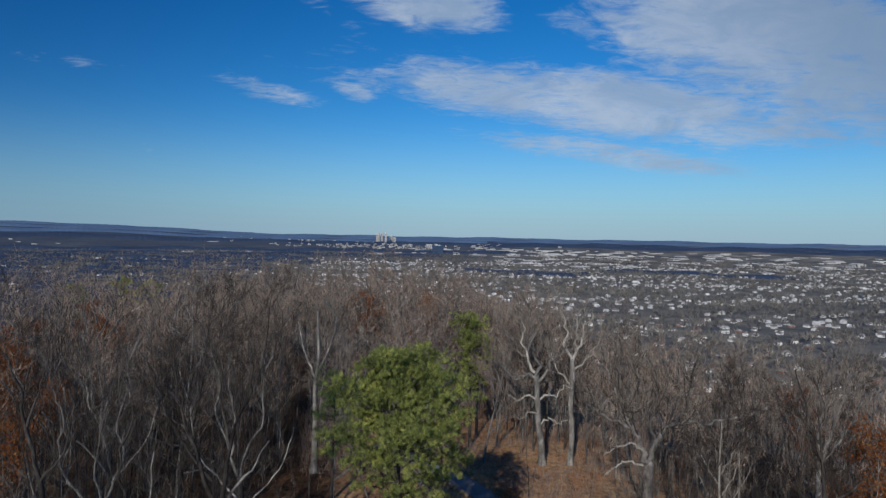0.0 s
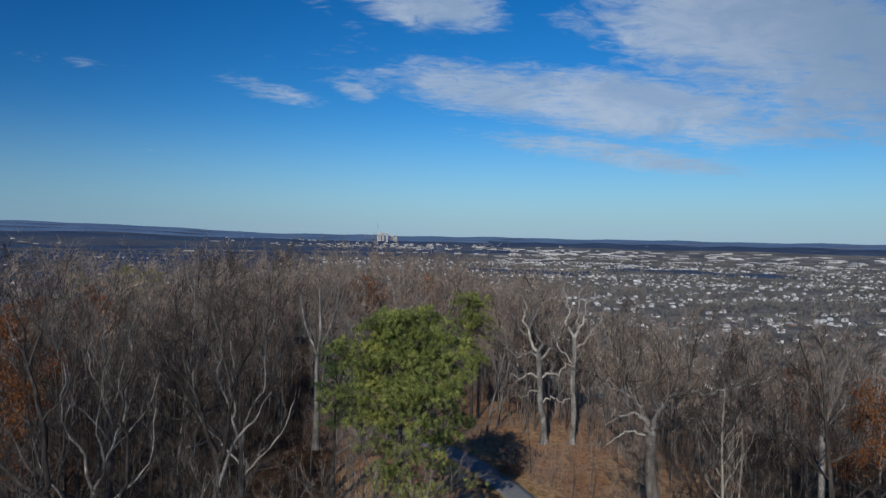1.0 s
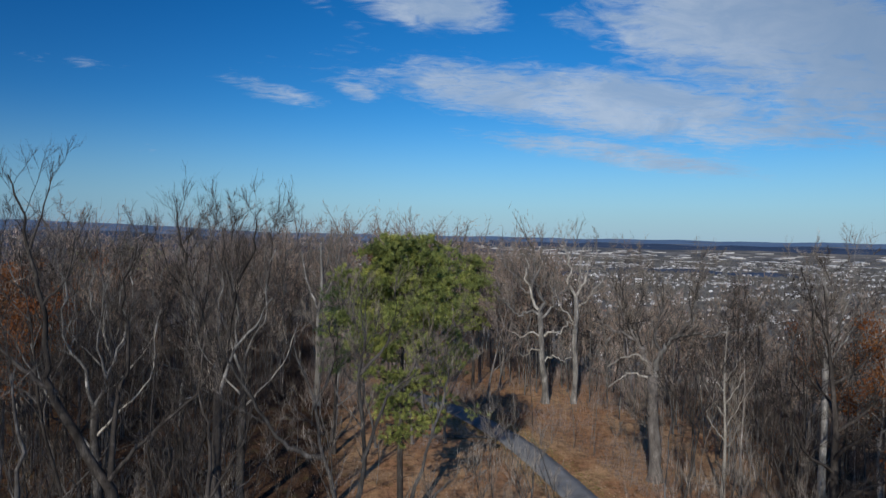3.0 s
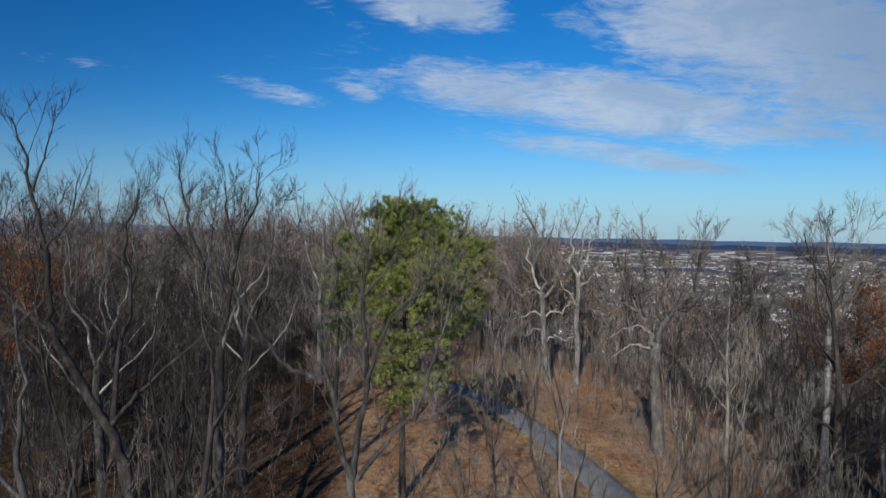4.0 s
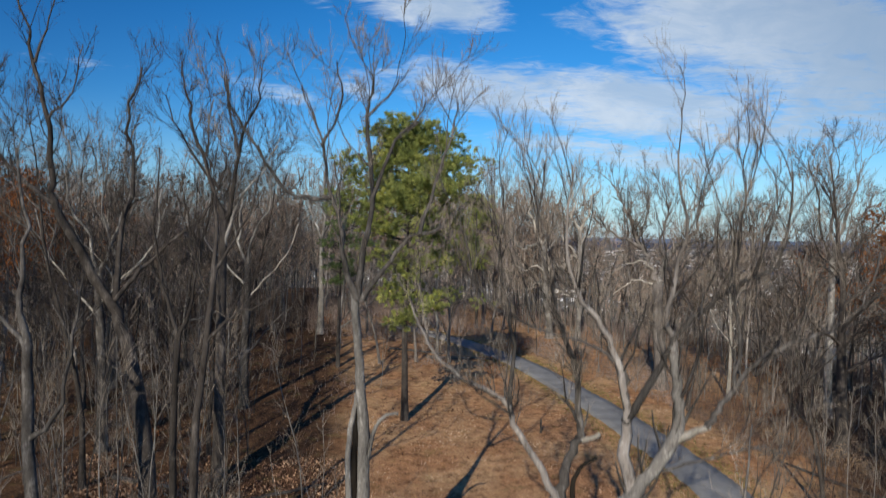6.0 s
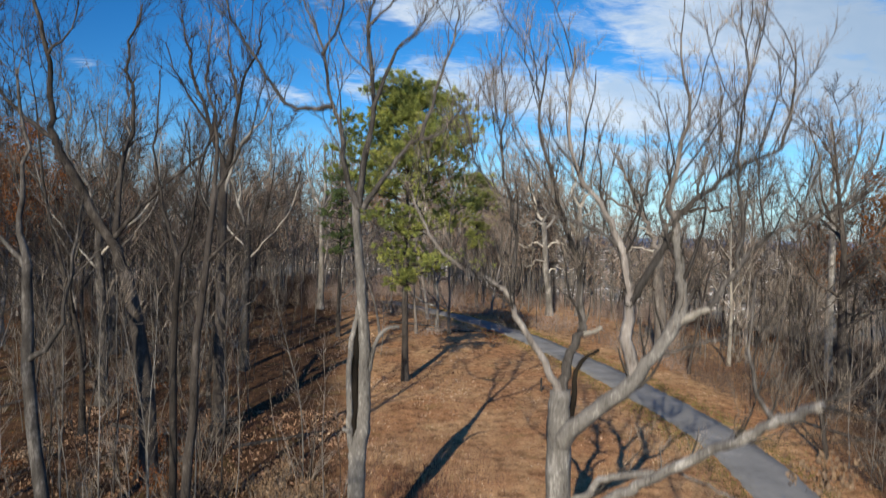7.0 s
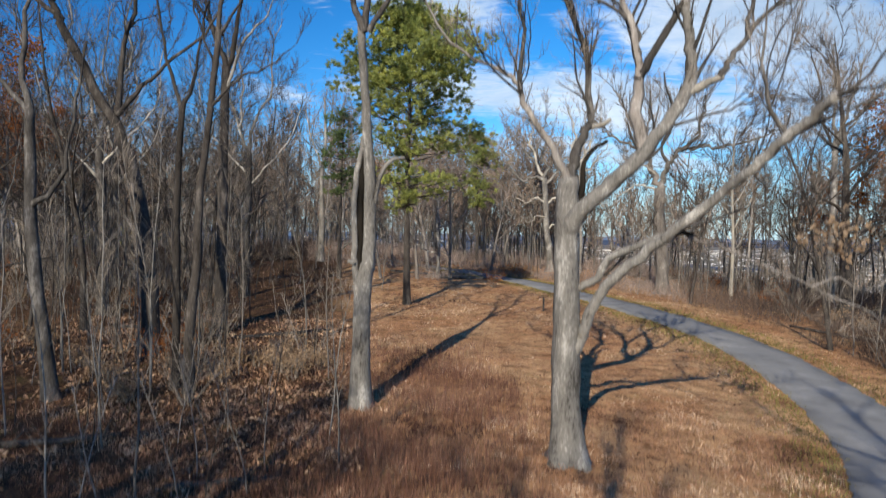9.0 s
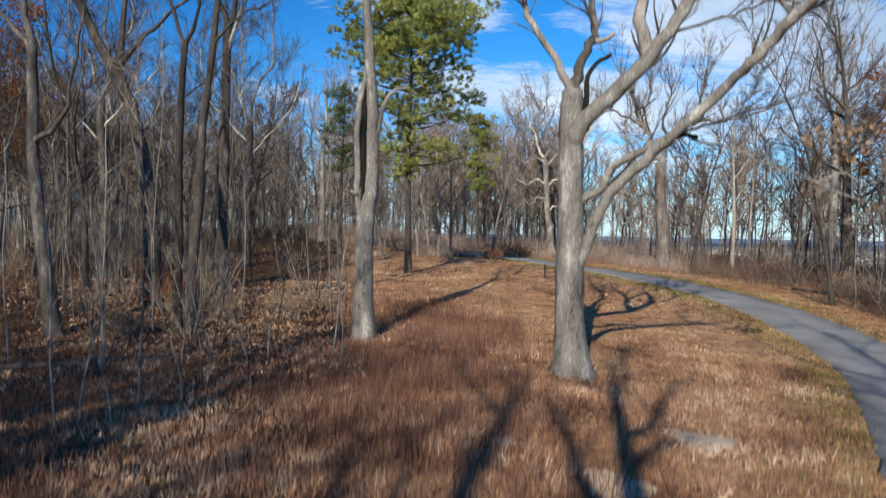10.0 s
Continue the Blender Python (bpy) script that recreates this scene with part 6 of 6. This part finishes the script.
def suburb_trees():
    """Leafless street and garden trees of the plain as sprays of twigs, too many to count."""
    rng = np.random.default_rng(22)
    n = 34000
    r = 380 + 3000 * rng.random(n) ** 0.75
    az = np.radians(rng.uniform(-38, 38, n))
    x, y = r * np.sin(az), r * np.cos(az)
    keep = ripple(x, y, 0.012) + 0.7 * ripple(x, y, 0.031) + rng.normal(size=n) * 0.4 > -0.15
    x, y, r = x[keep], y[keep], r[keep]
    n, k = len(x), 9
    h = rng.uniform(7, 16, n)
    base = np.stack([x, y, ground_z(x, y)], axis=1)
    c = np.repeat(base, k, axis=0)
    hh = np.repeat(h, k)
    start = rng.uniform(0.1, 0.55, n * k) * hh
    a, tilt = rng.uniform(0, 2 * np.pi, n * k), rng.uniform(0.1, 1.0, n * k)
    d = np.stack([np.cos(a) * np.sin(tilt), np.sin(a) * np.sin(tilt), np.cos(tilt)], axis=1)
    p = c + np.stack([0 * start, 0 * start, start], axis=1) + d * (hh * 0.08)[:, None]
    s = np.cross(d, rng.normal(size=(n * k, 3)))
    s /= np.linalg.norm(s, axis=1)[:, None] + 1e-9
    w = (0.125 * hh)[:, None]
    tip = p + d * (hh * rng.uniform(0.35, 0.6, n * k))[:, None]
    mid = p + d * (hh * 0.2)[:, None]
    tris = np.stack([p, mid + s * w, tip], axis=1)
    tagged(soup("suburb_trees", tris, FAR_TREES), "grey-brown leafless trees among distant houses", "trees", kind="stuff")


def works():
    """Large low sheds with white roofs out on the plain."""
    rng = random.Random(23)
    root = new("warehouse")
    boxes("wall", [(-30, -18, -3, 30, 18, 8)], CONCRETE, root)
    boxes("roof", [(-30.5, -18.5, 8, 30.5, 18.5, 9)], WHITE, root)
    for k in (-20, -7, 6, 19):
        boxes("loading_door", [(k - 2.2, -18.15, 0, k + 2.2, -17.9, 4.5)], GLASS, root)
    first = True
    for i in range(252):
        if i < 200:
            az, r = rng.uniform(5, 37), 2750 + 1150 * rng.random() ** 0.8
        elif i < 240:
            az, r = rng.uniform(-8, 10), rng.uniform(3300, 3900)
        else:
            az, r = rng.uniform(-36, -8), rng.uniform(3300, 4150)
        x, y = r * math.sin(radians(az)), r * math.cos(radians(az))
        m, sc = pose(x, y, gz(x, y), 0, 0, rng.choice((0, 20, 90, -15))), (rng.uniform(0.3, 1.3) if i < 240 else 0.4, rng.uniform(0.4, 1.8), rng.uniform(0.2, 0.5))
        if first:
            first = False
            root.matrix_basis = m
            tagged(root, "long low white-roofed warehouse on the plain", "warehouse", "works on the plain")
            o = root
        else:
            o = copy_thing(root, m)
        o.scale = sc


def tower(x, y, lx, ly, h, mat, crown, label):
    root = new("tower_block")
    root.location = (x, y, gz(x, y))
    boxes("wall", [(-lx / 2, -ly / 2, -4, lx / 2, ly / 2, h)], mat, root)
    boxes("roof", [(-lx * crown / 2, -ly * crown / 2, h, lx * crown / 2, ly * crown / 2, h + 5)], CONCRETE, root)
    for k in range(1, int(h / 7)):
        boxes("window", [(-lx * 0.44, -ly / 2 - 0.4, k * 7.0, lx * 0.44, -ly / 2 + 0.4, k * 7.0 + 2.4)], GLASS, root)
    tagged(root, label, "tower block", "skyline of the city")


def city():
    rng = random.Random(24)
    r = 4150
    for px, w, h in ((-0.1035, 22, 60), (-0.0975, 14, 64), (-0.0895, 13, 70), (-0.083, 18, 45), (-0.076, 22, 38)):
        tower(px * r, r + rng.uniform(-60, 60), w, w, h, CONCRETE, 0.6, "tall pale tower block on the city's skyline")
    tower(-0.008 * 3500, 3500, 62, 40, 42, BLUE_GLASS, 0.5, "dark blue glass office block on the plain")
    root = new("office_block")
    boxes("wall", [(-14, -10, -4, 14, 10, 20)], CONCRETE, root)
    boxes("roof", [(-14.4, -10.4, 20, 14.4, 10.4, 21.5)], WHITE, root)
    for k in range(4):
        boxes("window", [(-12.5, -10.3, 2 + 4.6 * k, 12.5, -9.8, 4.2 + 4.6 * k)], GLASS, root)
    first = True
    for i in range(210):
        a = rng.gauss(-0.085, 0.085) if i < 160 else rng.uniform(-0.3, 0.35)
        d = rng.uniform(3700, 4200)
        m, s = pose(a * d, d, gz(a * d, d), 0, 0, rng.uniform(-25, 25)), (rng.uniform(0.25, 0.8), rng.uniform(0.5, 1.2), rng.uniform(0.15, 0.4))
        if first:
            first = False
            tagged(root, "pale mid-rise block on the edge of the city", "office block", "blocks of the city")
            root.matrix_basis, o = m, root
        else:
            o = copy_thing(root, m)
        o.scale = s


def distant_forest(name, mat, belts):
    """Belts of forest on the far plain: low uneven banks, too far to tell trees apart."""
    v, f = [], []
    rng = random.Random(25)
    for r, h, lo, hi in belts:
        n = int((hi - lo) * 9)
        s = len(v)
        for i in range(n + 1):
            az = radians(lo + (hi - lo) * i / n)
            hh = h * (0.85 + 0.25 * rng.random()) * (0.8 + 0.3 * math.sin(i * 0.13 + r))
            for dr, z in ((0, -3), (25, 1), (120, 1), (170, -4)):
                rr = r + dr + rng.uniform(-4, 4) + 40 * math.sin(i * 0.05 + r)
                x, y = rr * math.sin(az), rr * math.cos(az)
                v.append((x, y, gz(x, y) + (hh if z > 0 else z)))
        for i in range(n):
            a = s + 4 * i
            f += [(a + j, a + 4 + j, a + 5 + j, a + 1 + j) for j in range(3)]
    return mesh_object(name, v, f, mat, smooth_faces=True)


suburb()
suburb_trees()
works()
city()
# the western belts are added to stand in for a cloud's shade
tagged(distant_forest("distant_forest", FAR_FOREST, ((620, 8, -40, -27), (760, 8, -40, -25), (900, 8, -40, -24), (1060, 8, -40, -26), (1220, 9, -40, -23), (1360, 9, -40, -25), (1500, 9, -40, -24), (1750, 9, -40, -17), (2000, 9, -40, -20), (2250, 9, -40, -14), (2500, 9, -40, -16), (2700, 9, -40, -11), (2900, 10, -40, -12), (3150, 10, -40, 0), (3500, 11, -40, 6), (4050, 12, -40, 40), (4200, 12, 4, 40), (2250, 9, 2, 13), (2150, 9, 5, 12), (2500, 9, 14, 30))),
       "haze-blue belts of distant forest, western ones added for cloud shade", "forest", kind="stuff")
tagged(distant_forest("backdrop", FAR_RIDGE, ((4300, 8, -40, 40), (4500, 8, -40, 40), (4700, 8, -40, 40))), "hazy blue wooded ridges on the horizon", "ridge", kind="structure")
